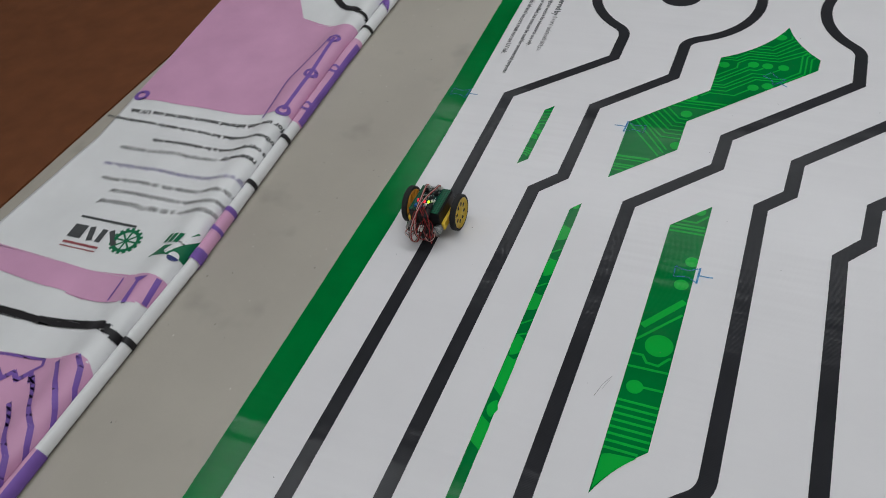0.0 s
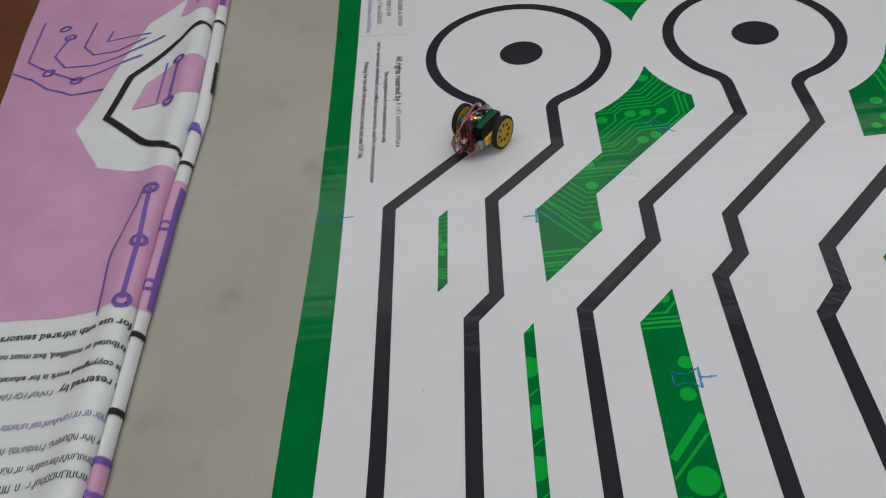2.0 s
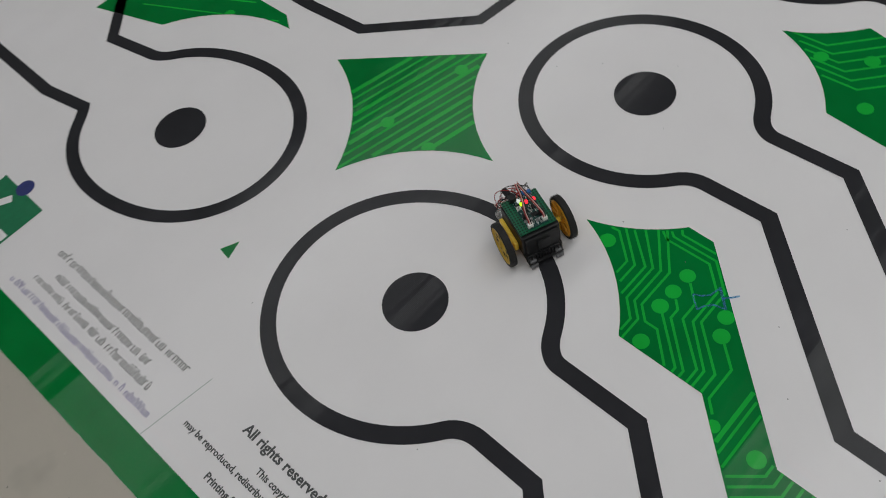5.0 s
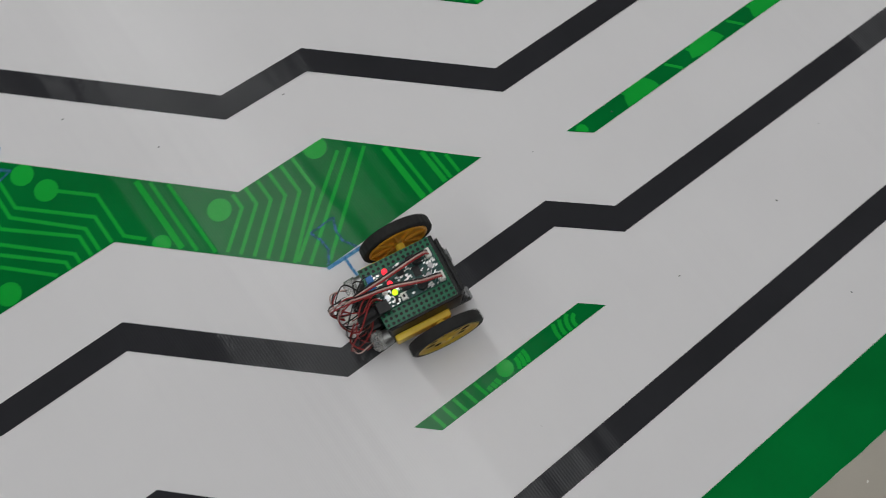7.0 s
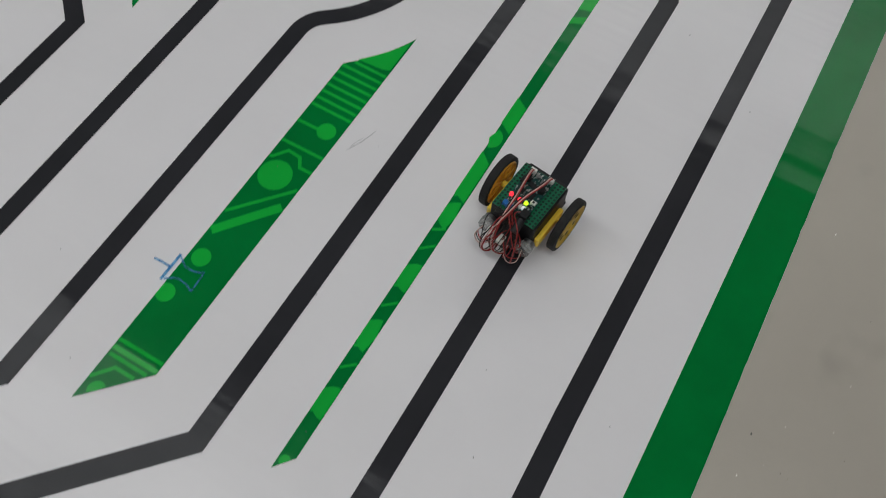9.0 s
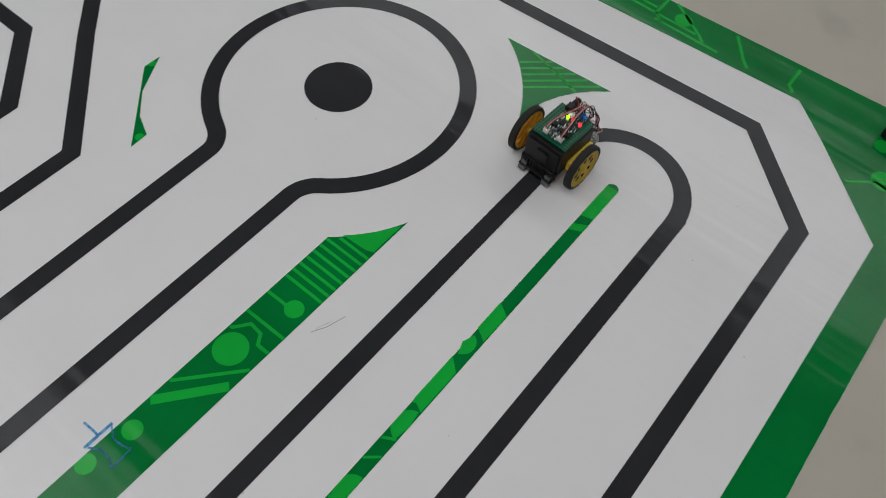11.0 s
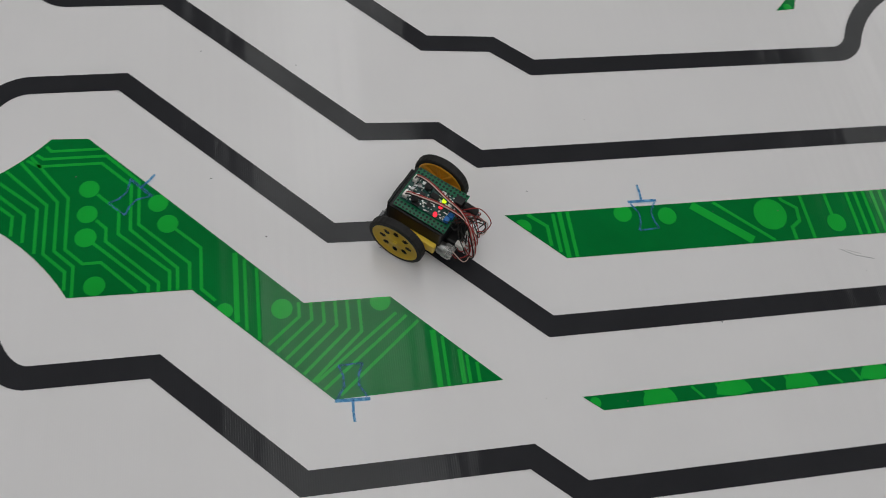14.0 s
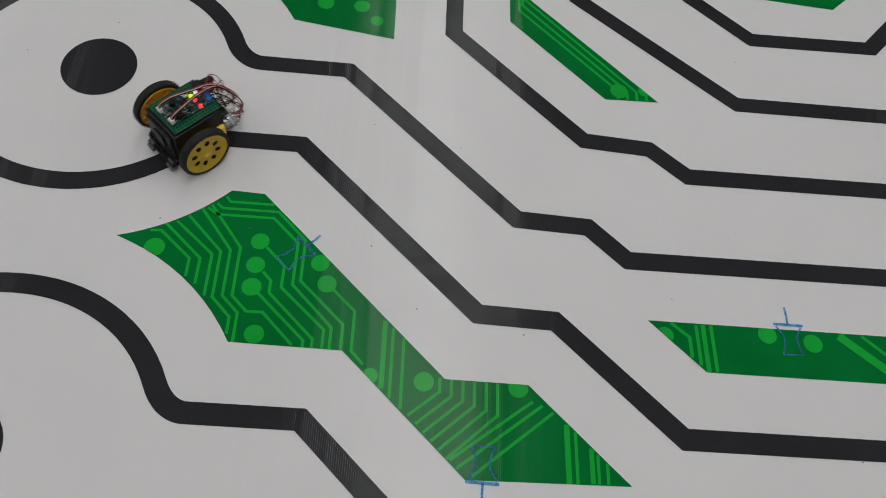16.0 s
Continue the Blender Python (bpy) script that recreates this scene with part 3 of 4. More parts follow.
# scuffs and specks on the sheet
bm = bmesh.new()
ribbon(bm, [(0.4494, -1.1039), (0.4405, -1.1202), (0.4336, -1.1435)], 0.0005, Z1)
ribbon(bm, [(0.4479, -1.1110), (0.4415, -1.1282)], 0.0003, Z1 + 0.0001)
random.seed(21)
for k in range(45):
    x, y = random.uniform(0.03, 1.0), random.uniform(-1.6, 0.5)
    r = random.uniform(0.0005, 0.0013)
    bm.faces.new([bm.verts.new((x + r * random.uniform(0.4, 1) * math.cos(a), y + r * random.uniform(0.4, 1.2) * math.sin(a), Z3 + 0.0002)) for a in (0, 1.1, 2.2, 3.4, 4.6, 5.5)])
part("specks", bm, INK, mat_thing, "small dark specks and a scuff", kind="stuff")


# ---- writing ----
def writing(text, centre, length, turn, material, parent, z, name="printed_text", height=None):
    cu = bpy.data.curves.new("t", "FONT")
    cu.body, cu.align_x, cu.align_y = text, "CENTER", "CENTER"
    cu.resolution_u, cu.offset = 2, 0.028
    tmp = new("t", cu)
    bpy.context.view_layer.update()
    me = bpy.data.meshes.new_from_object(tmp.evaluated_get(bpy.context.evaluated_depsgraph_get()))
    xs = [v.co.x for v in me.vertices]
    k = length / (max(xs) - min(xs))
    ky = k if height is None else height
    me.transform(pose(centre[0], centre[1], z, 0, 0, turn) @ Matrix.Diagonal((k, ky, 1, 1)))
    me.materials.clear()
    me.materials.append(material)
    bpy.data.objects.remove(tmp)
    bpy.data.curves.remove(cu)
    ob = new(name, me)
    ob.parent = parent
    return ob


def bars(rows, material, parent, z, name="small_print", label="lines of small unreadable print"):
    """Rows (start, end, height) of plain word-length bars."""
    bm = bmesh.new()
    for a, b, h in rows:
        a, b = Vector(a), Vector(b)
        d = (b - a).normalized()
        s, total = 0.0, (b - a).length
        up = Vector((-d.y, d.x))
        while s < total - 0.002:
            w = h * random.uniform(0.38, 0.62)
            k = random.uniform(0.70, 1.0)
            low, high = a + d * s - up * h * 0.4, a + d * s + up * h * (k - 0.4)
            t = h * 0.145
            ribbon(bm, [low, high], t, z)
            pick = random.random()
            if pick < 0.75:
                ribbon(bm, [low + d * w, high + d * w], t, z)
            if pick > 0.2:
                ribbon(bm, [high + d * t / 2, high + d * (w - t / 2)], t, z + 0.0001)
            if pick < 0.35:
                ribbon(bm, [low + d * t / 2, low + d * (w - t / 2)], t, z + 0.0001)
            if random.random() < 0.25:
                ribbon(bm, [high + up * h * 0.28, high + up * h * 0.28 + d * w * 0.8], t, z)
            s += w + (h * 0.9 if random.random() < 0.08 else h * 0.30)
    return part(name, bm, material, parent, label, kind="stuff")


for body_text, (x0, y0), (x1, y1) in (("All rights reserved by", (0.0640, 0.0444), (0.0700, -0.1340)), ("This copyrighted work is for educational use only.", (0.0385, -0.0135), (0.0490, -0.2740)),
                                      ("may be reproduced, redistributed or modified, but must not be used for commercial purposes", (0.0140, 0.1152), (0.0330, -0.3900)),
                                      ("Printing for use with infrared sensors must not use UV ink.", (-0.0100, 0.0338), (0.0040, -0.3159))):
    writing(body_text, ((x0 + x1) / 2, (y0 + y1) / 2), math.hypot(x1 - x0, y1 - y0), math.degrees(math.atan2(y1 - y0, x1 - x0)), INK, mat_thing, Z1)
random.seed(12)
bars([((0.0710, -0.1420), (0.0770, -0.2900), 0.0090)], INK, mat_thing, Z1, label="a printed company line as plain bars")
bars([((0.0440, 0.5208), (0.0600, 0.1720), 0.0110)], INK, mat_thing, Z1)
bars([((0.0165, 0.4826), (0.0290, 0.2270), 0.0100)], INK, mat_thing, Z1)
bars([((-0.0075, 0.5127), (0.0075, 0.1950), 0.0100)], INK, mat_thing, Z1)
bars([((-0.0340, 0.5451), (-0.0160, 0.1610), 0.0090)], VIOLET_INK, mat_thing, Z1)
bm = bmesh.new()
ribbon(bm, [(-0.0400, 0.1510), (0.0760, 0.1370)], 0.0011, Z1)
part("hairline", bm, GREY_INK, mat_thing, "thin grey-green dividing line")


def ring_emblem(at, way, scale, parent, z):
    """A printed emblem as plain shapes: a toothed ring with block bars and small strips."""
    at, way = Vector(at), Vector(way).normalized()
    up = Vector((-way.y, way.x))

    def p(a, b):
        return at + (way * a + up * b) * scale
    made = []
    bm = bmesh.new()
    c = p(0.0, 0.0)
    for k in range(16):
        a0, a1 = 2 * math.pi * k / 16, 2 * math.pi * (k + 0.55) / 16
        d0, d1 = Vector((math.cos(a0), math.sin(a0))), Vector((math.cos(a1), math.sin(a1)))
        bm.faces.new([bm.verts.new((*(c + q), z)) for q in (d0 * 0.030 * scale, d0 * 0.036 * scale, d1 * 0.036 * scale, d1 * 0.030 * scale)])
    ribbon(bm, [c + Vector((math.cos(t * 0.2618), math.sin(t * 0.2618))) * 0.027 * scale for t in range(25)], 0.008 * scale, z)
    for k in range(4):
        d = Vector((math.cos(k * 0.785), math.sin(k * 0.785))) * 0.024 * scale
        ribbon(bm, [c - d, c + d], 0.004 * scale, z)
    made.append(part("emblem_ring", bm, LOGO_GREEN, parent, "dark green toothed ring emblem"))
    bm = bmesh.new()
    for pts, w in (([p(0.020, 0.018), p(0.048, -0.018)], 0.012), ([p(0.064, 0.018), p(0.064, -0.018)], 0.013), ([p(0.084, 0.018), p(0.096, -0.018)], 0.013),
                   ([p(0.108, 0.000), p(0.142, 0.000)], 0.036), ([p(0.0, -0.040), p(0.145, -0.040)], 0.006)):
        ribbon(bm, pts, w * scale, z + 0.0001)
    made.append(part("emblem_block", bm, INK, parent, "black block shapes of an emblem"))
    bm = bmesh.new()
    ribbon(bm, [p(0.050, 0.032), p(0.140, 0.032)], 0.006 * scale, z + 0.0001)
    ribbon(bm, [p(0.050, 0.043), p(0.140, 0.043)], 0.003 * scale, z + 0.0001)
    made.append(part("emblem_strip", bm, LOGO_RED, parent, "small dark red strips"))
    return made


def field_emblem(at, way, scale, parent, z):
    """A printed emblem as plain shapes: a slanted green field with white strokes and a blue ball."""
    at, way = Vector(at), Vector(way).normalized()
    up = Vector((-way.y, way.x))

    def p(a, b):
        return at + (way * a + up * b) * scale
    made = []
    bm = bmesh.new()
    polygon(bm, [p(0.0, 0.045), p(0.012, -0.040), p(0.110, -0.040), p(0.110, 0.045)][::-1], z)
    made.append(part("emblem_field", bm, LOGO_GREEN, parent, "slanted green field of an emblem"))
    bm = bmesh.new()
    ribbon(bm, [p(0.015, -0.030), p(0.050, 0.028)], 0.013 * scale, z + 0.0002)
    for a, b in ((0.050, 0.062), (0.068, 0.080), (0.086, 0.106)):
        ribbon(bm, [p((a + b) / 2, -0.036), p((a + b) / 2, -0.010)], (b - a) * scale, z + 0.0002)
    made.append(part("emblem_stroke", bm, WHITE, parent, "white strokes on the green field"))
    bm = bmesh.new()
    disc(bm, p(0.050, 0.050), 0.014 * scale, z + 0.0003)
    made.append(part("emblem_ball", bm, LOGO_BLUE, parent, "dark blue ball of an emblem"))
    return made


ring_emblem((0.0016, 0.9945), (0.02, -1), 1.22, mat_thing, Z1)
field_emblem((0.0112, 0.7604), (0.02, -1), 1.22, mat_thing, Z1)

# ---- the folded banner ----
def right_edge(y):
    return float(np.interp(y, [-2.2, -1.55, -1.1, -0.44, -0.12, 0.31, 0.97], [-0.272, -0.285, -0.292, -0.334, -0.344, -0.394, -0.470]))


def left_edge(y):
    return float(np.interp(y, [-2.2, -1.1, -0.825, -0.2, 0.43, 1.03], [-0.815, -0.765, -0.755, -0.835, -0.965, -1.07]))


# across the banner, from its outer edge on the floor over two rolled folds to the flat part
PROFILE = [(-0.005, 0.0005), (-0.0008, 0.003), (0.0, 0.008), (-0.002, 0.015), (-0.0065, 0.0205), (-0.012, 0.022), (-0.0165, 0.019), (-0.019, 0.012), (-0.0200, 0.005), (-0.0205, 0.002),
           (-0.0212, 0.002), (-0.0220, 0.009), (-0.0245, 0.019), (-0.030, 0.028), (-0.040, 0.033), (-0.055, 0.0335), (-0.072, 0.028), (-0.092, 0.0195), (-0.12, 0.013), (-0.16, 0.010),
           (-0.26, 0.009), (-0.40, 0.007), (-0.60, 0.008), (-0.85, 0.006)]
CURVE = [(p.x, p.z) for p in spline([(x, 0.0, z) for x, z in PROFILE], 3)]
REACH = [0.0]
for (x0, z0), (x1, z1) in zip(CURVE, CURVE[1:]):
    REACH.append(REACH[-1] + math.hypot(x1 - x0, z1 - z0))
CURVE_X, CURVE_Z = [p[0] for p in CURVE], [p[1] for p in CURVE]
U_FOLD = 0.0545
GRID_U = [r for r in REACH if r < 0.16] + [0.16 + 0.012 * k for k in range(62)]


def fold_shift(dx, y):
    """The outer fold is wider towards the far end."""
    return float(np.interp(y, [-0.7, -0.2], [0.0, -0.009])) * min(1.0, max(0.0, -dx / 0.0205))


def cloth(u, y, lift=0.0):
    """The banner's surface at the distance u along the cloth from its outer edge, raised along its normal."""
    x, z = float(np.interp(u, REACH, CURVE_X)), float(np.interp(u, REACH, CURVE_Z))
    xa, za = float(np.interp(u - 0.0012, REACH, CURVE_X)), float(np.interp(u - 0.0012, REACH, CURVE_Z))
    xb, zb = float(np.interp(u + 0.0012, REACH, CURVE_X)), float(np.interp(u + 0.0012, REACH, CURVE_Z))
    k = lift / max(1e-6, math.hypot(xb - xa, zb - za))
    flat = min(1.0, max(0.0, (u - 0.16) / 0.1))
    roll = min(1.0, max(0.0, (z - 0.012) / 0.01))
    z += flat * 0.004 * (1 + noise.noise((x * 9, y * 5, 0.0))) + flat * 0.0012 * noise.noise((x * 20, y * 9, 2.0)) + roll * 0.0022 * noise.noise((x * 6, y * 7, 5.0))
    return Vector((right_edge(y) + x + fold_shift(x, y) + k * (zb - za), y, z - k * (xb - xa)))


def along(x, y):
    """The distance along the cloth of a place given by its floor x."""
    d = x - right_edge(y)
    d -= fold_shift(d, y)
    return float(np.interp(-d, [-c for c in CURVE_X[2 * 3:]], REACH[2 * 3:]))


banner = tagged(new("folded_banner"), "folded white and pink printed banner with rolled edge on floor", "banner")
bm = bmesh.new()
rows = []
NY = 260
for j in range(NY + 1):
    y = -2.15 + (0.95 + 2.15) * j / NY
    far = along(left_edge(y), y)
    us = [r for r in REACH if r < 0.16] + [0.16 + (far - 0.16) * k / 46 for k in range(47)]
    row = [bm.verts.new(cloth(u, y)) for u in us]
    rows.append(row + [bm.verts.new((row[-1].co.x + 0.001, y, 0.0))])
for a, b in zip(rows, rows[1:]):
    for k in range(len(a) - 1):
        bm.faces.new((a[k], a[k + 1], b[k + 1], b[k]))
bm.faces.new(rows[0])
bm.faces.new(rows[-1])
part("cloth", bm, BANNER, banner, "white coated banner cloth folded over itself", smooth=True)


def patch(bm, poly, lift, dy=0.008, low=0.0):
    """Lay a polygon given in u, y onto the banner, row by row, no nearer to the outer edge than low."""
    floor_y = min(q[1] for q in poly)
    ys = sorted({y for _, y in poly} | {floor_y + dy * k for k in range(int((max(q[1] for q in poly) - floor_y) / dy) + 1)})

    def spans(y):
        cuts = []
        for (u0, y0), (u1, y1) in zip(poly, poly[1:] + poly[:1]):
            if (y0 > y) != (y1 > y):
                cuts.append(u0 + (y - y0) / (y1 - y0) * (u1 - u0))
        cuts.sort()
        return list(zip(cuts[::2], cuts[1::2]))
    for y0, y1 in zip(ys, ys[1:]):
        if y1 - y0 < 1e-6:
            continue
        lo, hi = spans(y0 + 1e-6), spans(y1 - 1e-6)
        if len(lo) != len(hi):
            continue
        top0, top1 = along(left_edge(y0), y0) - 0.002, along(left_edge(y1), y1) - 0.002
        for (a0, a1), (b0, b1) in zip(lo, hi):
            a0, a1, b0, b1 = max(a0, low), min(a1, top0), max(b0, low), min(b1, top1)
            if a1 <= a0 or b1 <= b0:
                continue
            inner = [u for u in GRID_U if max(a0, b0) + 0.0004 < u < min(a1, b1) - 0.0004]
            va = [bm.verts.new(cloth(u, y0, lift)) for u in [a0] + inner + [a1]]
            vb = [bm.verts.new(cloth(u, y1, lift)) for u in [b0] + inner + [b1]]
            for k in range(len(va) - 1):
                bm.faces.new((va[k], va[k + 1], vb[k + 1], vb[k]))


def stroke(pts, w):
    """The outline of a line of points with a width, piece by piece."""
    out = []
    for a, b in zip(pts, pts[1:]):
        a, b = Vector(a), Vector(b)
        d = (b - a).normalized()
        s = Vector((-d.y, d.x)) * w / 2
        out.append([tuple(a - d * w * 0.2 + s), tuple(a - d * w * 0.2 - s), tuple(b + d * w * 0.2 - s), tuple(b + d * w * 0.2 + s)])
    return out


def ring_mark(c, r, w, n=14):
    return stroke([(c[0] + r * math.cos(2 * math.pi * k / n), c[1] + r * math.sin(2 * math.pi * k / n)) for k in range(n + 1)], w)


def print_on(polys, material, label, lift, dy=0.008, name="print", low=0.0):
    bm = bmesh.new()
    for p in polys:
        patch(bm, p, lift, dy, low)
    bmesh.ops.remove_doubles(bm, verts=bm.verts, dist=0.00002)
    return part(name, bm, material, banner, label, smooth=True)


def print_figures(polys, material, label, lift, dy, name, low=0.0):
    """Strokes that touch one another make one printed figure."""
    groups = []
    for p in polys:
        box_p = (min(q[0] for q in p), max(q[0] for q in p), min(q[1] for q in p), max(q[1] for q in p))
        met = [g for g in groups if any(b[0] < box_p[1] + 0.001 and box_p[0] < b[1] + 0.001 and b[2] < box_p[3] + 0.001 and box_p[2] < b[3] + 0.001 for b in g[1])]
        joined = ([p], [box_p])
        for g in met:
            groups.remove(g)
            joined = (g[0] + joined[0], g[1] + joined[1])
        groups.append(joined)
    for figure, boxes in groups:
        print_on(figure, material, label, lift, dy, name, low)


def cloth_points(polys):
    """Polygons given by floor x, y, as u, y."""
    return [[(along(x + 0.004, y - 0.014), y - 0.014) for x, y in p] for p in polys]


def quad(u0, u1, y0, y1, slant=0.0):
    return [(u0, y0), (u1, y0 + slant), (u1, y1 + slant), (u0, y1)]


E0 = -0.25
L_PINK, L_BLACK, L_VIOLET = 0.0010, 0.0015, 0.0021
PINK_SHEET = (
    ([[(-1.2, -0.670), (E0, -0.660), (E0, -0.30), (-0.42, -0.30), (-0.547, -0.261), (-0.647, -0.115), (-0.615, 0.20), (-0.600, 0.33), (-0.52, 0.45), (-0.50, 0.62), (-1.2, 0.62)]], "pink printed field"),
    ([[(-0.535, -0.06), (-0.528, 0.04), (-0.47, 0.115), (E0, 0.125), (E0, 0.03), (-0.40, -0.045)]], "pink printed corner"),
    ([[(-0.52, 0.34), (E0, 0.34), (E0, 0.60), (-0.52, 0.60)]], "pink printed band on the fold"),
    ([[(-1.2, 0.80), (E0, 0.80), (E0, 0.87), (-1.2, 0.90)], [(-0.60, 0.93), (E0, 0.93), (E0, 0.948), (-0.60, 0.948)]], "pink printed band"))
for k, (polys, text) in enumerate(PINK_SHEET):
    print_on(cloth_points(polys), PINK, text, L_PINK + 0.0001 * k, name="pink_field", low=U_FOLD)
print_on([[(0.9, -1.165), (0.49, -1.154), (0.254, -1.162), (0.066, -1.146), (0.03, -1.146), (0.03, -1.198), (0.10, -1.218), (0.216, -1.224), (0.43, -1.212), (0.9, -1.222)]], PINK, "pink printed band", L_PINK, name="pink_field", low=U_FOLD)
print_on([[(0.9, -1.385), (0.28, -1.362), (0.178, -1.347), (0.115, -1.331), (0.090, -1.336), (0.050, -1.362), (0.050, -2.15), (0.9, -2.15)]], PINK, "pink printed field", L_PINK, name="pink_field", low=U_FOLD)
for u0, y0, y1 in ((0.005, -0.690, -0.355), (0.005, -1.095, -0.955), (0.005, 0.345, 0.600), (0.005, 0.80, 0.87), (0.026, -2.15, -1.488)):
    print_on([quad(u0, 0.0525, y0, y1, 0.006)], PINK, "pink printed edge of the outer fold", L_PINK, name="pink_field")
for line in (stroke([(-1.1, -1.265), (-0.614, -1.275), (-0.484, -1.272), (-0.400, -1.258), (-0.355, -1.258), (-0.322, -1.268), (-0.300, -1.272), (E0, -1.270)], 0.018),
             stroke([(E0, -0.262), (-0.40, -0.235), (-0.47, -0.190), (-0.585, -0.085), (-0.574, 0.074), (-0.50, 0.20), (-0.44, 0.265), (E0, 0.255)], 0.017),
             stroke([(-1.2, 0.720), (-0.56, 0.725), (-0.45, 0.70), (E0, 0.70)], 0.016), stroke([(-0.50, 0.905), (E0, 0.91)], 0.014)):
    print_on(cloth_points(line), BANNER_BLACK, "black printed line", L_BLACK, 0.006, "black_line", U_FOLD)
for y, h in ((-0.738, 0.017), (-0.882, 0.018), (-1.283, 0.018), (-0.302, 0.017), (0.262, 0.016), (0.700, 0.015), (0.905, 0.013)):
    print_on([quad(0.003, 0.0535, y - h / 2, y + h / 2, 0.008)], BANNER_BLACK, "black printed band round the outer fold", L_BLACK, 0.006, "black_line")
print_on([quad(0.005, 0.018, -0.045, 0.085)], BANNER_BLACK, "black printed edge", L_BLACK, name="black_line")
# black strip for the dark hem and for the shade below the edge
print_on([quad(0.0006, 0.0052, -2.148, 0.948)], BANNER_BLACK, "dark hem along the outer edge with the shade under it painted in", 0.0004, 0.03, "shaded_hem")
fold_violet = (stroke([(0.104, -0.380), (0.100, -0.450), (0.096, -0.530), (0.096, -0.664)], 0.0085)
               + [q for y in (-0.383, -0.527, -0.668) for q in ring_mark((0.104 if y > -0.45 else 0.096, y), 0.0125, 0.0085, 18)]
               + stroke([(0.119, -0.372), (0.122, -0.425), (0.151, -0.535), (0.152, -0.560), (0.139, -0.690)], 0.0048)
               + [quad(0.007, 0.021, -0.680, -0.372)] + ring_mark((0.027, -0.480), 0.0105, 0.008, 16) + ring_mark((0.027, -0.627), 0.0105, 0.008, 16)
               + [[(0.010, -0.205), (0.046, -0.180), (0.046, -0.150), (0.024, -0.168)]]
               + [quad(0.004, 0.0525, -0.972, -0.955, 0.006), quad(0.004, 0.0525, -1.022, -1.007, 0.006), quad(0.004, 0.0525, -1.096, -1.064, 0.006)]
               + [quad(0.006, 0.026, -2.15, -1.488)]
               + stroke([(0.139, -0.070), (0.138, 0.020), (0.137, 0.095)], 0.009) + ring_mark((0.139, -0.072), 0.013, 0.009, 18) + ring_mark((0.137, 0.100), 0.013, 0.009, 18)
               + stroke([(0.172, -0.06), (0.170, 0.10)], 0.005) + [quad(0.020, 0.030, 0.35, 0.595)]
               + stroke([(0.118, 0.36), (0.112, 0.42), (0.122, 0.47), (0.116, 0.58)], 0.008) + stroke([(0.092, 0.40), (0.098, 0.57)], 0.005)
               + stroke([(0.110, 0.80), (0.106, 0.86)], 0.008)
               + stroke([(0.166, -1.164), (0.157, -1.220)], 0.0040) + stroke([(0.119, -1.163), (0.108, -1.221)], 0.0090) + [[(0.134, -1.163), (0.104, -1.157), (0.112, -1.172), (0.120, -1.173)]]
               + stroke([(0.083, -1.157), (0.076, -1.208)], 0.0095)
               + stroke([(0.60, -1.376), (0.28, -1.366), (0.182, -1.351), (0.176, -1.362), (0.190, -1.380)], 0.0055)
               + stroke([(0.107, -1.336), (0.090, -1.352), (0.076, -1.385), (0.060, -1.405)], 0.0085) + stroke([(0.149, -1.350), (0.120, -1.376), (0.0975, -1.401), (0.079, -1.427), (0.060, -1.456)], 0.0085)
               + [q for k in range(9) for q in stroke([(0.176, -1.385 - 0.052 * k), (0.148, -1.410 - 0.052 * k), (0.121, -1.436 - 0.052 * k), (0.090, -1.464 - 0.052 * k), (0.077, -1.490 - 0.052 * k), (0.062, -1.512 - 0.052 * k)], 0.0085)]
               + stroke([(0.172, -1.394), (0.186, -1.378), (0.200, -1.398), (0.216, -1.386), (0.228, -1.404), (0.246, -1.392), (0.262, -1.410), (0.300, -1.400)], 0.0090))
print_figures(fold_violet, VIOLET, "violet printed circuit lines and rings", L_VIOLET, 0.006, "violet_print")
sheet_violet = (ring_mark((-0.760, -0.650), 0.014, 0.010)
                + stroke([(-0.912, 0.399), (-0.883, 0.202), (-0.827, 0.160), (-0.716, 0.089), (-0.667, 0.113), (-0.577, 0.173)], 0.006)
                + stroke([(-0.944, 0.178), (-0.842, 0.119), (-0.784, 0.068), (-0.707, 0.027), (-0.633, 0.036)], 0.006)
                + stroke([(-0.808, 0.305), (-0.817, 0.214), (-0.770, 0.157), (-0.692, 0.149), (-0.638, 0.173), (-0.541, 0.257)], 0.006)
                + stroke([(-0.758, 0.370), (-0.751, 0.248), (-0.710, 0.200), (-0.649, 0.203), (-0.590, 0.255)], 0.006)
                + stroke([(-0.691, 0.308), (-0.692, 0.256), (-0.585, 0.277)], 0.006)
                + [q for c in ((-0.807, 0.141), (-0.716, 0.089), (-0.808, 0.305), (-0.840, 0.355)) for q in ring_mark(c, 0.013, 0.008)])
print_figures(cloth_points(sheet_violet), VIOLET, "violet printed circuit lines and rings", L_VIOLET, 0.006, "violet_print", U_FOLD)


# printing on the white part, upside down
def drape(ob):
    """Lay a flat print, whose x is minus the distance along the cloth, onto the banner."""
    for v in ob.data.vertices:
        v.co = cloth(max(0.0555, -v.co.x), v.co.y, 0.0010 + v.co.z)
    return ob


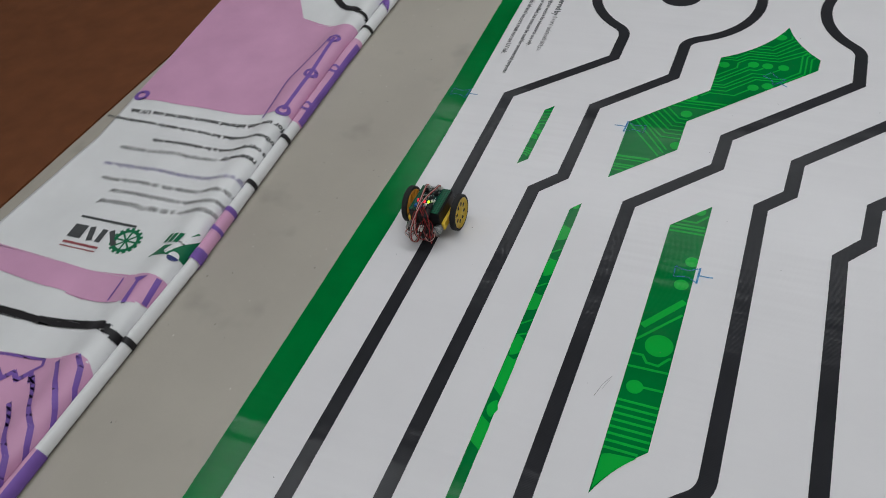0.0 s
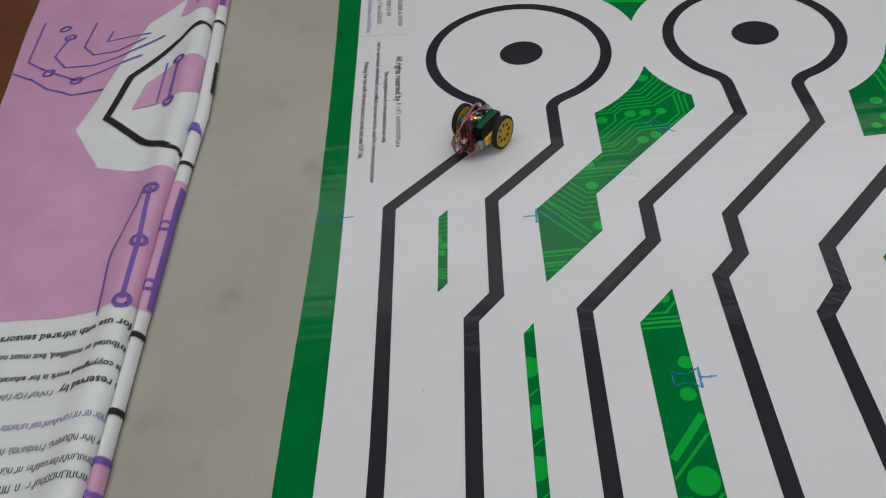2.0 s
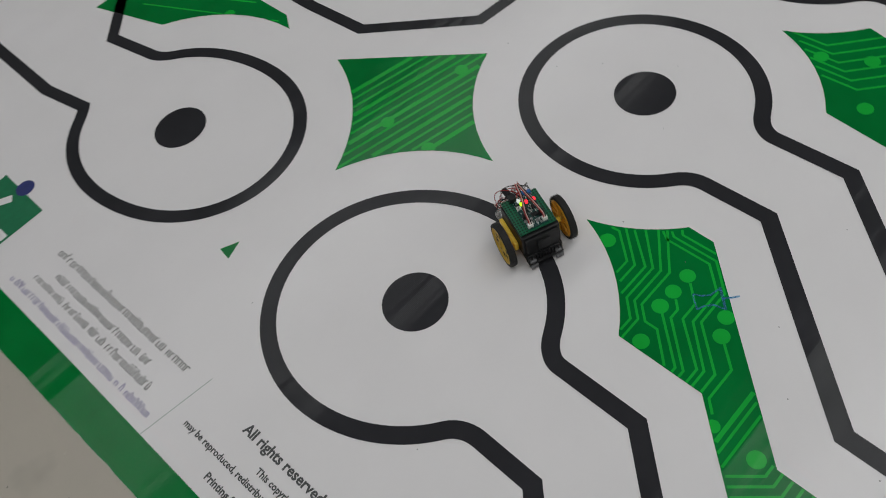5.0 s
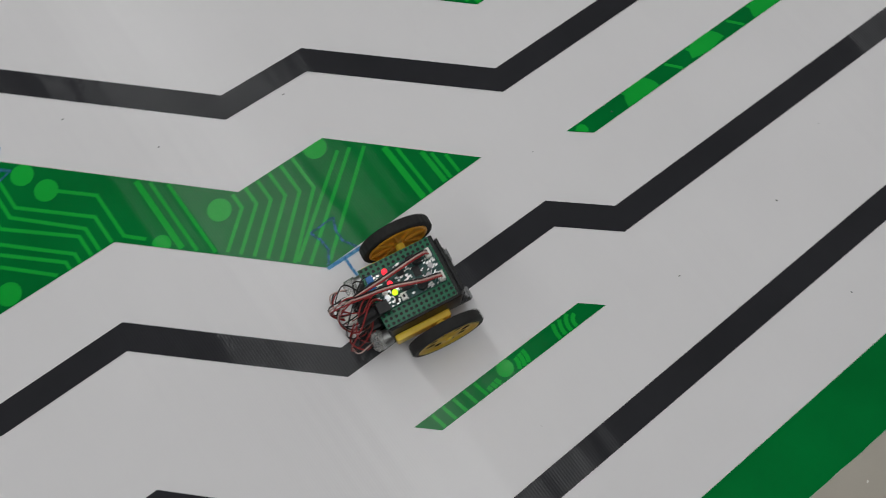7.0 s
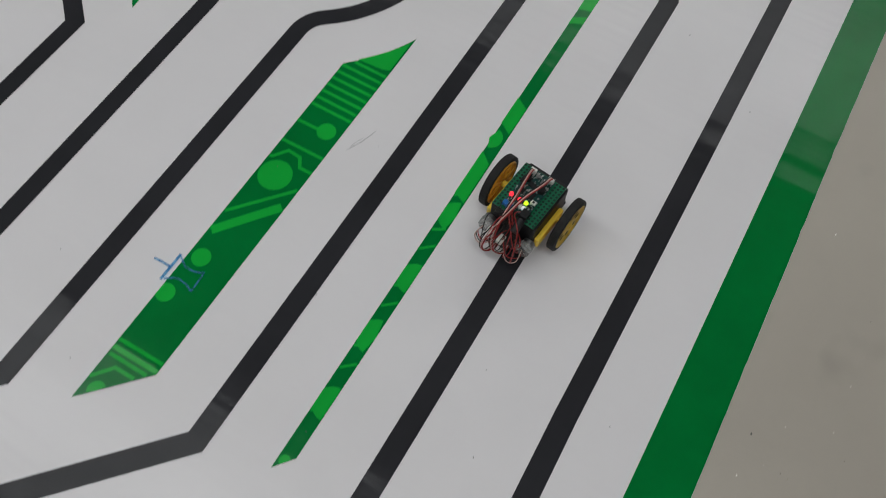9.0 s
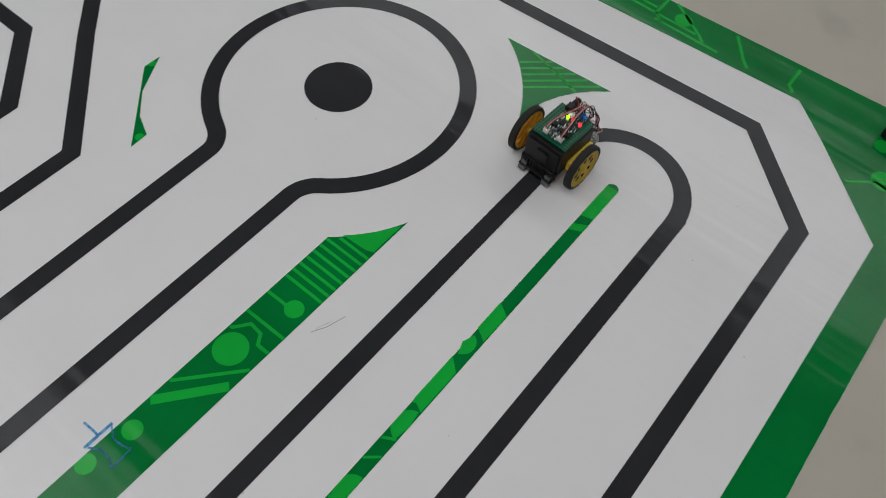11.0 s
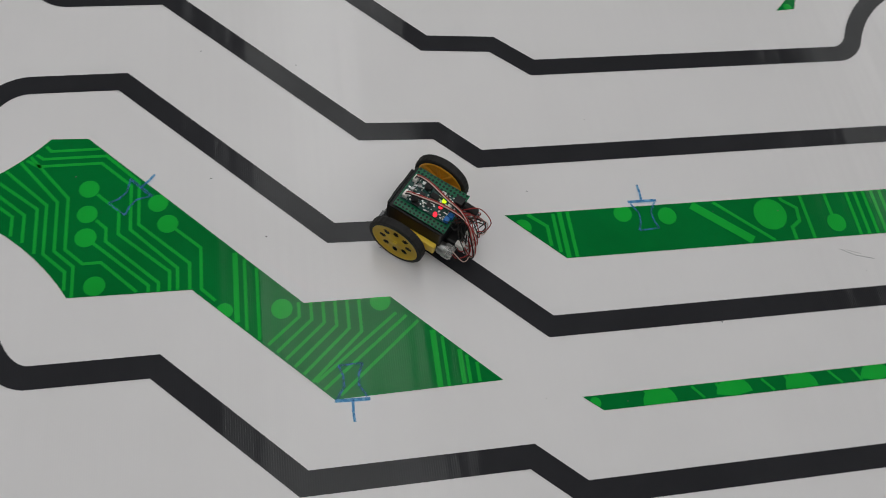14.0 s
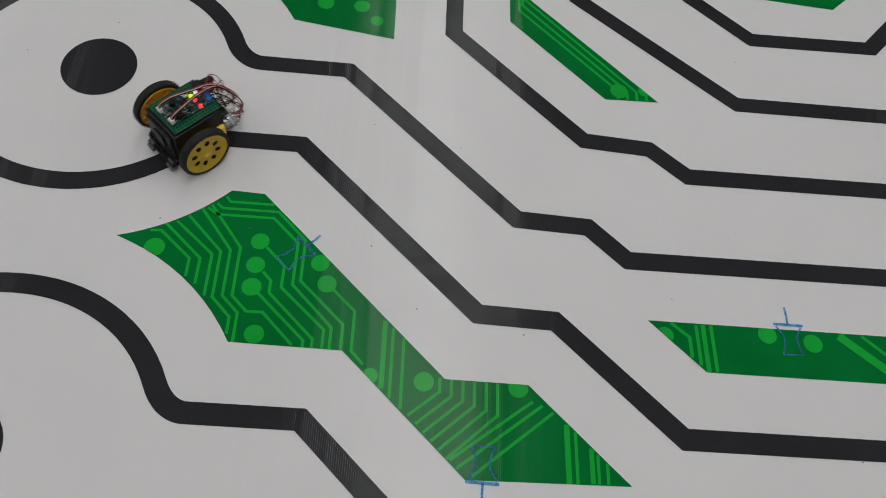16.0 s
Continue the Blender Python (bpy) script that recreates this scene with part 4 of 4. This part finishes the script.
for body_text, (ua, ya), (ub, yb) in (("for use with infrared sensors must not use UV ink.", (0.068, -0.714), (0.491, -0.719)),
                                      ("stributed or modified, but must not be used for commercial purpose", (0.060, -0.760), (0.531, -0.751)),
                                      ("his copyrighted work is for educational use only.", (0.058, -0.797), (0.367, -0.803)), ("s reserved by", (0.060, -0.828), (0.168, -0.830))):
    drape(writing(body_text, (-(ua + ub) / 2, (ya + yb) / 2), math.hypot(ub - ua, yb - ya), math.degrees(math.atan2(yb - ya, ua - ub)), INK, banner, 0.0))
random.seed(5)
for (ua, ya), (ub, yb), h, ink in (((0.180, -0.8305), (0.429, -0.838), 0.0100, INK), ((0.060, -0.8866), (0.433, -0.892), 0.0095, VIOLET_INK), ((0.060, -0.925), (0.400, -0.935), 0.0095, INK),
                                   ((0.060, -0.957), (0.353, -0.9655), 0.0095, INK), ((0.060, -0.983), (0.366, -0.9985), 0.0115, INK)):
    drape(bars([((-ua, ya), (-ub, yb), h)], ink, banner, 0.0))
for ob in ring_emblem((-0.230, -1.080), (-1, -0.03), 0.92, banner, 0.0):
    drape(ob)
print_on([[(0.152, -1.107), (0.130, -1.080), (0.100, -1.080), (0.080, -1.036), (0.056, -1.036), (0.056, -1.104)]], LOGO_GREEN, "slanted green field of an emblem", L_PINK, 0.006, "emblem_field")
print_on(stroke([(0.112, -1.096), (0.068, -1.037)], 0.012), BANNER, "white stroke of an emblem", L_BLACK, 0.006, "emblem_stroke")
print_on([[(0.0907 + 0.0105 * math.cos(math.pi * k / 8), -1.1045 + 0.0105 * math.sin(math.pi * k / 8)) for k in range(16)]], BANNER, "white half of an emblem's ball", L_VIOLET, 0.004, "emblem_ball")
print_on([[(0.0907 + 0.0105 * math.cos(math.pi + math.pi * k / 8), -1.1045 + 0.0105 * math.sin(math.pi + math.pi * k / 8)) for k in range(9)]], LOGO_BLUE, "dark blue half of an emblem's ball", L_VIOLET + 0.0002, 0.004, "emblem_ball")
for ua, ub in ((0.139, 0.130), (0.126, 0.116), (0.112, 0.102)):
    print_on([[(ua, -1.073), (ub, -1.073), (ub - 0.003, -1.050), (ua - 0.003, -1.050)]], LOGO_GREEN, "plain green block of an emblem", L_BLACK, 0.006, "emblem_block")


# ---- black stand foot at the mat's corner ----
stand = tagged(new("stand_foot"), "black plastic foot of a stand resting over the mat's green corner", "stand")
bm = bmesh.new()
box(bm, (-0.085, -1.93, 0.0008), (0.060, -1.815, 0.030), 0.006)
for v in bm.verts:
    v.co = Matrix.Rotation(radians(-14), 3, "Z") @ (v.co - Vector((-0.01, -1.87, 0))) + Vector((-0.010, -1.872, 0))
part("foot_block", bm, BLACKP, stand)
bm = bmesh.new()
box(bm, (-0.150, -1.90, 0.0), (-0.098, -1.79, 0.026), 0.005)
part("foot_end", bm, BLACKP, stand)
bm = bmesh.new()
box(bm, (-0.12, -1.885, 0.012), (-0.06, -1.860, 0.022), 0.003)
part("foot_link", bm, STEEL, stand)
bm = bmesh.new()
random.seed(31)
for k in range(130):
    x, y = random.choice((random.uniform(-0.30, -0.06), random.uniform(-0.32, -0.07))), random.uniform(-2.0, 0.9)
    r = random.uniform(0.0005, 0.0018)
    bm.faces.new([bm.verts.new((x + r * random.uniform(0.3, 1) * math.cos(a), y + r * random.uniform(0.3, 1.6) * math.sin(a), -0.0006)) for a in (0, 1.1, 2.2, 3.4, 4.6, 5.5)])
for f in bm.faces:
    f.material_index = 0 if random.random() < 0.6 else 1
part("grit", bm, [INK, WHITEP], floor, "dark and pale grit on the concrete", kind="stuff")

# ---- the robot: forward is +y, the axle's middle over its origin ----
robot = tagged(new("line_robot"), "small two-wheeled robot with yellow wheels, green board, red wires", "robot")
R_W, X_W = 0.0325, 0.0455

bm = bmesh.new()
box(bm, (-0.0282, -0.041, 0.0230), (0.0282, 0.0240, 0.0590), 0.002)
body = part("body", bm, BLACKP, robot, "black plastic battery body")
bm = bmesh.new()
box(bm, (-0.0275, -0.046, 0.0180), (0.0275, 0.0290, 0.0225), 0.001)
part("base_plate", bm, BLACKP, robot, "black base plate")
bm = bmesh.new()
box(bm, (-0.0240, 0.0245, 0.0240), (0.0240, 0.0275, 0.0560), 0.0008)
box(bm, (-0.0100, 0.0276, 0.0300), (0.0080, 0.0300, 0.0480), 0.0006)
part("front_panel", bm, BLACKP, body, "black front panel with a raised block")
for sx in (-1, 1):
    bm = bmesh.new()
    box(bm, (min(sx * 0.0284, sx * 0.0345), -0.0385, 0.0225), (max(sx * 0.0284, sx * 0.0345), 0.0110, 0.0375), 0.0018)
    rod(bm, (sx * 0.0343, 0, R_W), (sx * 0.0395, 0, R_W), 0.0040)
    motor = part("gear_motor", bm, YELLOW, robot, "yellow plastic gear motor")
    bm = bmesh.new()
    rod(bm, (sx * 0.0255, -0.0390, 0.0290), (sx * 0.0250, -0.0500, 0.0280), 0.0072, n=20, bevel=0.0015)
    part("motor_can", bm, STEEL, motor, "steel motor can")
    bm = bmesh.new()
    rod(bm, (sx * 0.0252, -0.0440, 0.0290), (sx * 0.0245, -0.0570, 0.0275), 0.0084, n=18, bevel=0.002)
    part("motor_cap", bm, CLEAR, motor, "clear plastic motor end")


def wheel(sx):
    """Tyre and rim round the x axis, origin at the hub."""
    hub = new("wheel")
    hub.parent = robot
    hub.matrix_basis = pose(sx * X_W, 0, R_W)
    prof = [(-0.0046, 0.0274), (-0.0050, 0.0290), (-0.0048, 0.0314), (-0.0037, 0.0325), (0.0037, 0.0325), (0.0048, 0.0314), (0.0050, 0.0290), (0.0046, 0.0274)]
    bm = bmesh.new()
    n = 64
    rings = []
    for k in range(n):
        a = 2 * math.pi * k / n
        g = 1.0 if k % 2 else 0.988
        rings.append([bm.verts.new((x, r * (g if r > 0.032 else 1) * math.cos(a), r * (g if r > 0.032 else 1) * math.sin(a))) for x, r in prof])
    for a, b in zip(rings, rings[1:] + rings[:1]):
        for k in range(len(prof)):
            j = (k + 1) % len(prof)
            bm.faces.new((a[k], a[j], b[j], b[k]))
    part("tyre", bm, RUBBER, hub, "black rubber tyre")
    bm = bmesh.new()
    n = 96
    radii = [0.0032, 0.0055, 0.0080, 0.0110, 0.0122, 0.0134, 0.0146, 0.0158, 0.0170, 0.0182, 0.0194, 0.0206, 0.0222, 0.0255, 0.0276]
    depth = [0.0046, 0.0046, 0.0040, 0.0034, 0.0032, 0.0032, 0.0032, 0.0032, 0.0032, 0.0032, 0.0032, 0.0032, 0.0034, 0.0046, 0.0050]
    grid = [[bm.verts.new((sx * x, r * math.cos(2 * math.pi * k / n), r * math.sin(2 * math.pi * k / n))) for k in range(n)] for r, x in zip(radii, depth)]
    for i in range(len(radii) - 1):
        for k in range(n):
            r, a = (radii[i] + radii[i + 1]) / 2, (k + 0.5) % (n / 8) - n / 16
            if ((r - 0.0160) / 0.0040) ** 2 + (a * 2 * math.pi / n * r / 0.0030) ** 2 < 1:
                continue
            bm.faces.new((grid[i][k], grid[i][(k + 1) % n], grid[i + 1][(k + 1) % n], grid[i + 1][k]))
    bmesh.ops.solidify(bm, geom=bm.faces[:], thickness=0.0016)
    part("rim", bm, YELLOW, hub, "yellow plastic rim with eight oval holes")
    bm = bmesh.new()
    rod(bm, (-sx * 0.004, 0, 0), (sx * 0.0058, 0, 0), 0.0030, n=16)
    part("axle_end", bm, YELLOW, hub, "pale axle end with a slot")
    # black disc added behind the rim, so its holes read as shaded
    bm = bmesh.new()
    rod(bm, (-sx * 0.0015, 0, 0), (-sx * 0.0005, 0, 0), 0.0270, n=32)
    part("hub_shade", bm, BLACKP, hub, "black disc standing in for the shade inside the wheel")
    # inner disc, spokes and inner rim carry their shade as an amber colour
    bm = bmesh.new()
    rod(bm, (-sx * 0.0034, 0, 0), (-sx * 0.0026, 0, 0), 0.0274, n=40)
    part("inner_disc", bm, SHADED_YELLOW, hub, "yellow inner wheel disc, coloured amber to stand for shade")
    for k in range(8):
        bm = bmesh.new()
        a = k * math.pi / 4
        rod(bm, (-sx * 0.0042, 0.006 * math.cos(a), 0.006 * math.sin(a)), (-sx * 0.0042, 0.0262 * math.cos(a), 0.0262 * math.sin(a)), 0.0016, n=8)
        part("spoke", bm, SHADED_YELLOW, hub)
    bm = bmesh.new()
    ring = [Vector((-sx * 0.0044, 0.0262 * math.cos(q * math.pi / 20), 0.0262 * math.sin(q * math.pi / 20))) for q in range(41)]
    pipe(bm, ring, 0.0013, 6)
    part("inner_rim", bm, SHADED_YELLOW, hub)
    return hub


wheels = [wheel(-1), wheel(1)]

PZ = 0.0620
bm = bmesh.new()
box(bm, (-0.0265, -0.0425, PZ), (0.0265, 0.0195, PZ + 0.0016), 0.0004)
board = part("perforated_board", bm, PCB, robot, "green perforated circuit board")
# flat dark discs on the board paint the shade of its drilled holes
bm = bmesh.new()
disc(bm, (0, 0), 0.0014, 0, 10)
hole_mesh = bpy.data.meshes.new("hole_disc")
bm.to_mesh(hole_mesh)
bm.free()
hole_mesh.materials.append(HOLE_SHADE)
for col_x in (-0.0245, -0.0203, 0.0245, 0.0203, 0.0161):
    for row in range(14):
        hole_disc = new("hole_disc", hole_mesh)
        hole_disc.parent = board
        hole_disc.matrix_basis = pose(col_x, -0.0400 + 0.0044 * row, PZ + 0.0018)
for sx in (-1, 1):
    for sy in (-0.036, 0.015):
        bm = bmesh.new()
        rod(bm, (sx * 0.022, sy, 0.0555), (sx * 0.022, sy, PZ), 0.0025, n=6)
        part("spacer", bm, STEEL, board, "steel spacer")

CZ = PZ + 0.0016
bm = bmesh.new()
box(bm, (-0.0172, -0.0395, CZ + 0.0012), (0.0135, 0.0175, CZ + 0.0026), 0.0003)
ctrl = part("controller_board", bm, PCB_DARK, robot, "dark green controller board with many small parts")
TZ = CZ + 0.0026


def chip(name, x, y, sx, sy, h, mat, label=""):
    bm = bmesh.new()
    box(bm, (x - sx / 2, y - sy / 2, TZ), (x + sx / 2, y + sy / 2, TZ + h), min(0.0004, h / 4))
    return part(name, bm, mat, ctrl, label)


def can(name, x, y, r, h, mat, label=""):
    bm = bmesh.new()
    rod(bm, (x, y, TZ), (x, y, TZ + h), r, n=16, bevel=r * 0.15)
    return part(name, bm, mat, ctrl, label)


chip("chip", -0.004, -0.0010, 0.0085, 0.0060, 0.0016, BLACKP, "black chip")
chip("chip", 0.0035, -0.0130, 0.0060, 0.0095, 0.0016, BLACKP, "black chip")
chip("chip", -0.0085, -0.0130, 0.0050, 0.0060, 0.0016, BLACKP, "black chip")
chip("chip", -0.0155, -0.0010, 0.0045, 0.0080, 0.0022, BLACKP, "black chip")
can("capacitor", 0.0082, -0.0020, 0.0044, 0.0055, BLACKP, "black round capacitor")
can("capacitor", -0.0120, 0.0025, 0.0042, 0.0055, BLACKP, "black round capacitor")
can("capacitor", 0.0040, 0.0060, 0.0024, 0.0045, STEEL, "small silver capacitor")
can("capacitor", -0.0030, 0.0105, 0.0022, 0.0040, STEEL, "small silver capacitor")
chip("plug", -0.0125, 0.0130, 0.0072, 0.0048, 0.0058, WHITEP, "white wire plug")
chip("plug", 0.0090, 0.0140, 0.0072, 0.0048, 0.0058, WHITEP, "white wire plug")
chip("slide_switch", 0.0098, -0.0190, 0.0062, 0.0045, 0.0030, WHITEP, "white slide switch")
chip("slide_switch", 0.0098, -0.0190, 0.0024, 0.0018, 0.0042, BLACKP, "black switch slider")
can("button", 0.0010, -0.0314, 0.0022, 0.0032, WHITEP, "white push button")
chip("trimmer", -0.0074, -0.0387, 0.0062, 0.0062, 0.0048, BLUEP, "pale blue trimmer")
chip("trimmer", -0.0138, -0.0372, 0.0055, 0.0055, 0.0048, BLUEP, "blue trimmer")
chip("power_jack", 0.0110, -0.0375, 0.0090, 0.0100, 0.0075, BLACKP, "black power socket")
chip("header", 0.0020, -0.0250, 0.0200, 0.0026, 0.0010, BLACKP)
for x, y, m, lb in ((-0.0150, -0.0240, LED_RED, "lit red lamp"), (-0.0040, -0.0244, LED_RED, "lit red lamp"), (0.0038, -0.0240, LED_GREEN, "lit yellow-green lamp"), (0.0052, -0.0310, LED_WHITE, "white lamp")):
    bm = bmesh.new()
    rod(bm, (x, y, TZ), (x, y, TZ + 0.0026), 0.0023, n=12)
    bmesh.ops.create_uvsphere(bm, u_segments=12, v_segments=6, radius=0.0023, matrix=Matrix.Translation((x, y, TZ + 0.0026)))
    part("signal_lamp", bm, m, ctrl, lb, smooth=True)
bm = bmesh.new()
random.seed(2)
for k in range(170):
    x, y = random.uniform(-0.0164, 0.0127), random.uniform(-0.038, 0.016)
    s = random.uniform(0.0003, 0.0008)
    box(bm, (x - s, y - s * 1.5, TZ), (x + s, y + s * 1.5, TZ + 0.0006))
part("solder", bm, SOLDER, ctrl, "shiny solder points and tiny parts", kind="stuff")
bm = bmesh.new()
for k in range(9):
    x = -0.0162 + 0.0036 * k
    box(bm, (x - 0.0004, 0.0090, TZ), (x + 0.0004, 0.0096, TZ + 0.0036))
    box(bm, (x - 0.0004, -0.0345, TZ), (x + 0.0004, -0.0339, TZ + 0.0030))
part("pins", bm, SOLDER, ctrl, "rows of tin pins", kind="stuff")
bm = bmesh.new()
rod(bm, (0.0110, -0.0430, CZ + 0.0050), (0.0125, -0.0590, CZ + 0.0010), 0.0046, n=14, bevel=0.0008)
part("power_plug", bm, BLACKP, robot, "black power plug")
# sensors in front
bm = bmesh.new()
box(bm, (-0.0260, 0.0240, 0.0095), (0.0260, 0.0350, 0.0115), 0.0004)
bar = part("sensor_board", bm, BLACKP, robot, "black sensor strip near the floor")
for sx in (-1, 1):
    bm = bmesh.new()
    box(bm, (sx * 0.0190 - 0.0055, 0.0290, 0.0030), (sx * 0.0190 + 0.0055, 0.0375, 0.0092), 0.0006)
    box(bm, (sx * 0.0190 - 0.0045, 0.0250, 0.0118), (sx * 0.0190 + 0.0045, 0.0340, 0.0160), 0.0005)
    part("line_sensor", bm, SENSOR, bar, "grey line sensor")
bm = bmesh.new()
for k in range(12):
    x = -0.0245 + 0.00445 * k
    box(bm, (x - 0.0011, 0.0290, 0.0116), (x + 0.0011, 0.0315, 0.0215))
part("sensor_pins", bm, BLACKP, bar, "black pin row", kind="stuff")
bm = bmesh.new()
box(bm, (-0.0080, 0.0220, 0.0120), (0.0080, 0.0300, 0.0190), 0.001)
part("sensor_bracket", bm, BLACKP, robot)
# rear skid ball
bm = bmesh.new()
bmesh.ops.create_uvsphere(bm, u_segments=18, v_segments=10, radius=0.0068, matrix=Matrix.Translation((0, -0.0480, 0.0072)))
ball = part("caster_ball", bm, STEEL, robot, "steel caster ball", smooth=True)
bm = bmesh.new()
rod(bm, (0, -0.0480, 0.0090), (0, -0.0480, 0.0190), 0.0088, n=18, bevel=0.001)
part("caster_cup", bm, BLACKP, robot, "black caster cup")
bm = bmesh.new()
box(bm, (-0.0160, -0.0560, 0.0190), (0.0160, -0.0415, 0.0330), 0.003)
part("rear_block", bm, BLACKP, robot, "dark rear holder")


def wire(points, mat, r=0.00068):
    bm = bmesh.new()
    pipe(bm, spline(points, 6), r, 6)
    part("wire", bm, mat, robot, smooth=True)


for i, m in enumerate((BLACKW, WHITEW, REDW)):
    o = (i - 1) * 0.0015
    wire([(-0.0125 + o, 0.0135, TZ + 0.0050), (-0.0128 + o, 0.0090, TZ + 0.0100), (-0.0110 + o, -0.0050, TZ + 0.0120), (-0.0075 + o, -0.0280, TZ + 0.0125), (-0.0060 + o * 0.8, -0.0520, TZ + 0.0070),
          (-0.0060 + o * 1.6, -0.0690, 0.0500 + o), (-0.0020 + o, -0.0730, 0.0300), (0.0065 + o, -0.0660, 0.0200), (0.0080 + o, -0.0530, 0.0250)], m)
    wire([(0.0090 + o, 0.0145, TZ + 0.0050), (0.0090 + o, 0.0120, TZ + 0.0105), (0.0075 + o, -0.0020, TZ + 0.0135), (0.0010 + o, -0.0260, TZ + 0.0135), (-0.0030 + o, -0.0500, TZ + 0.0090),
          (-0.0110 + o * 1.8, -0.0700, 0.0520 + o), (-0.0140 + o, -0.0770, 0.0300), (-0.0100 + o, -0.0700, 0.0130), (-0.0040 + o, -0.0540, 0.0240)], m)
random.seed(17)
for k in range(18):
    x0, x1 = random.uniform(-0.016, 0.010), random.uniform(-0.022, 0.024)
    y0 = random.uniform(-0.043, -0.034)
    back = random.uniform(-0.075, -0.057)
    top = random.uniform(0.044, 0.070)
    wire([(x0, y0, TZ + 0.0012), (x0 + random.uniform(-0.003, 0.003), y0 - 0.008, top + 0.003), ((x0 + x1) / 2 + random.uniform(-0.008, 0.008), (y0 + back) / 2 - 0.004, top),
          (x1 + random.uniform(-0.005, 0.005), back, random.uniform(0.024, 0.050)), (x1 + random.uniform(-0.006, 0.006), back + 0.008, random.uniform(0.012, 0.024)), (x1 * 0.8, -0.050, 0.0300)],
         random.choice((REDW, REDW, REDW, BLACKW, BLACKW, BROWNW)), 0.00058)
for sx in (-1, 1):
    for k in range(3):
        wire([(sx * 0.025, -0.056, 0.0280 + 0.003 * k), (sx * 0.027, -0.064 - 0.003 * k, 0.030), (sx * 0.016, -0.072, 0.034 - 0.005 * k), (sx * 0.004, -0.062, 0.040)], (REDW, BLACKW, WHITEW)[k], 0.0006)
bm = bmesh.new()
box(bm, (-0.0020, -0.0680, 0.0380), (0.0050, -0.0570, 0.0440), 0.0010)
part("wire_plug", bm, WHITEP, robot, "white plug among the wires behind")
bm = bmesh.new()
box(bm, (-0.0180, -0.0640, 0.0330), (-0.0120, -0.0540, 0.0390), 0.0010)
part("wire_plug", bm, WHITEP, robot, "white plug among the wires behind")

# ---- movement ----
ROBOT = [
    (0, 0.0760, -0.8690, 90.0),
    (0.5, 0.0730, -0.7010, 83.0),
    (1, 0.0757, -0.5130, 80.0),
    (1.5, 0.1530, -0.4020, 50.0),
    (2, 0.2472, -0.2950, 55.0),
    (2.5, 0.2386, -0.1536, 121.4),
    (3, 0.1600, -0.0500, 105.0),
    (3.2, 0.1480, 0.0500, 77.0),
    (3.5, 0.1999, 0.1392, 44.1),
    (3.8, 0.2907, 0.1883, 12.7),
    (4.1, 0.3937, 0.1830, -18.6),
    (4.4, 0.4790, 0.1249, -50.0),
    (4.7, 0.5216, 0.0309, -81.3),
    (5, 0.5091, -0.0716, -112.7),
    (5.3, 0.4500, -0.1580, -158.0),
    (5.5, 0.3968, -0.1907, -126.3),
    (6, 0.3740, -0.3610, -130.0),
    (6.3, 0.3190, -0.3980, -128.0),
    (6.5, 0.2834, -0.4461, -149.2),
    (7, 0.2640, -0.5570, -99.0),
    (7.3, 0.2570, -0.6550, -88.0),
    (7.5, 0.2557, -0.7098, -128.9),
    (8, 0.2150, -0.8040, -68.0),
    (8.3, 0.2110, -0.8860, -83.0),
    (8.5, 0.2181, -0.9447, -94.9),
    (9, 0.2220, -1.1360, -97.0),
    (9.5, 0.2160, -1.3180, -95.0),
    (9.7, 0.2150, -1.3850, -82.0),
    (10, 0.2160, -1.4771, -90.0),
    (10.3, 0.2431, -1.5619, -43.8),
    (10.6, 0.3285, -1.5818, 17.7),
    (10.9, 0.3868, -1.5161, 79.2),
    (11.2, 0.3880, -1.4242, 90.0),
    (11.5, 0.3880, -1.3321, 90.0),
    (11.8, 0.3910, -1.2400, 87.0),
    (12, 0.3940, -1.1720, 102.0),
    (12.5, 0.3860, -1.0030, 86.0),
    (13, 0.3862, -0.8237, 79.9),
    (13.2, 0.3940, -0.7540, 98.0),
    (13.5, 0.4220, -0.6970, 25.0),
    (14, 0.5230, -0.6110, 51.0),
    (14.5, 0.5210, -0.4970, 55.0),
    (15, 0.6156, -0.4132, 37.9),
    (15.5, 0.7420, -0.2810, 59.0),
    (16, 0.7170, -0.1550, 136.0),
]


def motions():
    rows = [(t, pose(x, y, 0.0013, 0, 0, h - 90)) for t, x, y, h in ROBOT]
    walk(robot, rows)
    ts = [0.1 * k for k in range(161)]
    px = np.interp(ts, [r[0] for r in ROBOT], [r[1] for r in ROBOT])
    py = np.interp(ts, [r[0] for r in ROBOT], [r[2] for r in ROBOT])
    hd = np.radians(np.interp(ts, [r[0] for r in ROBOT], [r[3] for r in ROBOT]))
    for hub, sx in zip(wheels, (-1, 1)):
        wx, wy = px + sx * X_W * np.sin(hd), py - sx * X_W * np.cos(hd)
        roll, spins = 0.0, []
        for k, t in enumerate(ts):
            if k:
                run = (wx[k] - wx[k - 1]) * math.cos(hd[k]) + (wy[k] - wy[k - 1]) * math.sin(hd[k])
                roll -= max(-80.0, min(80.0, math.degrees(run / R_W)))
            spins.append((t, pose(sx * X_W, 0, R_W, roll, 0, 0)))
        walk(hub, spins)


motions()
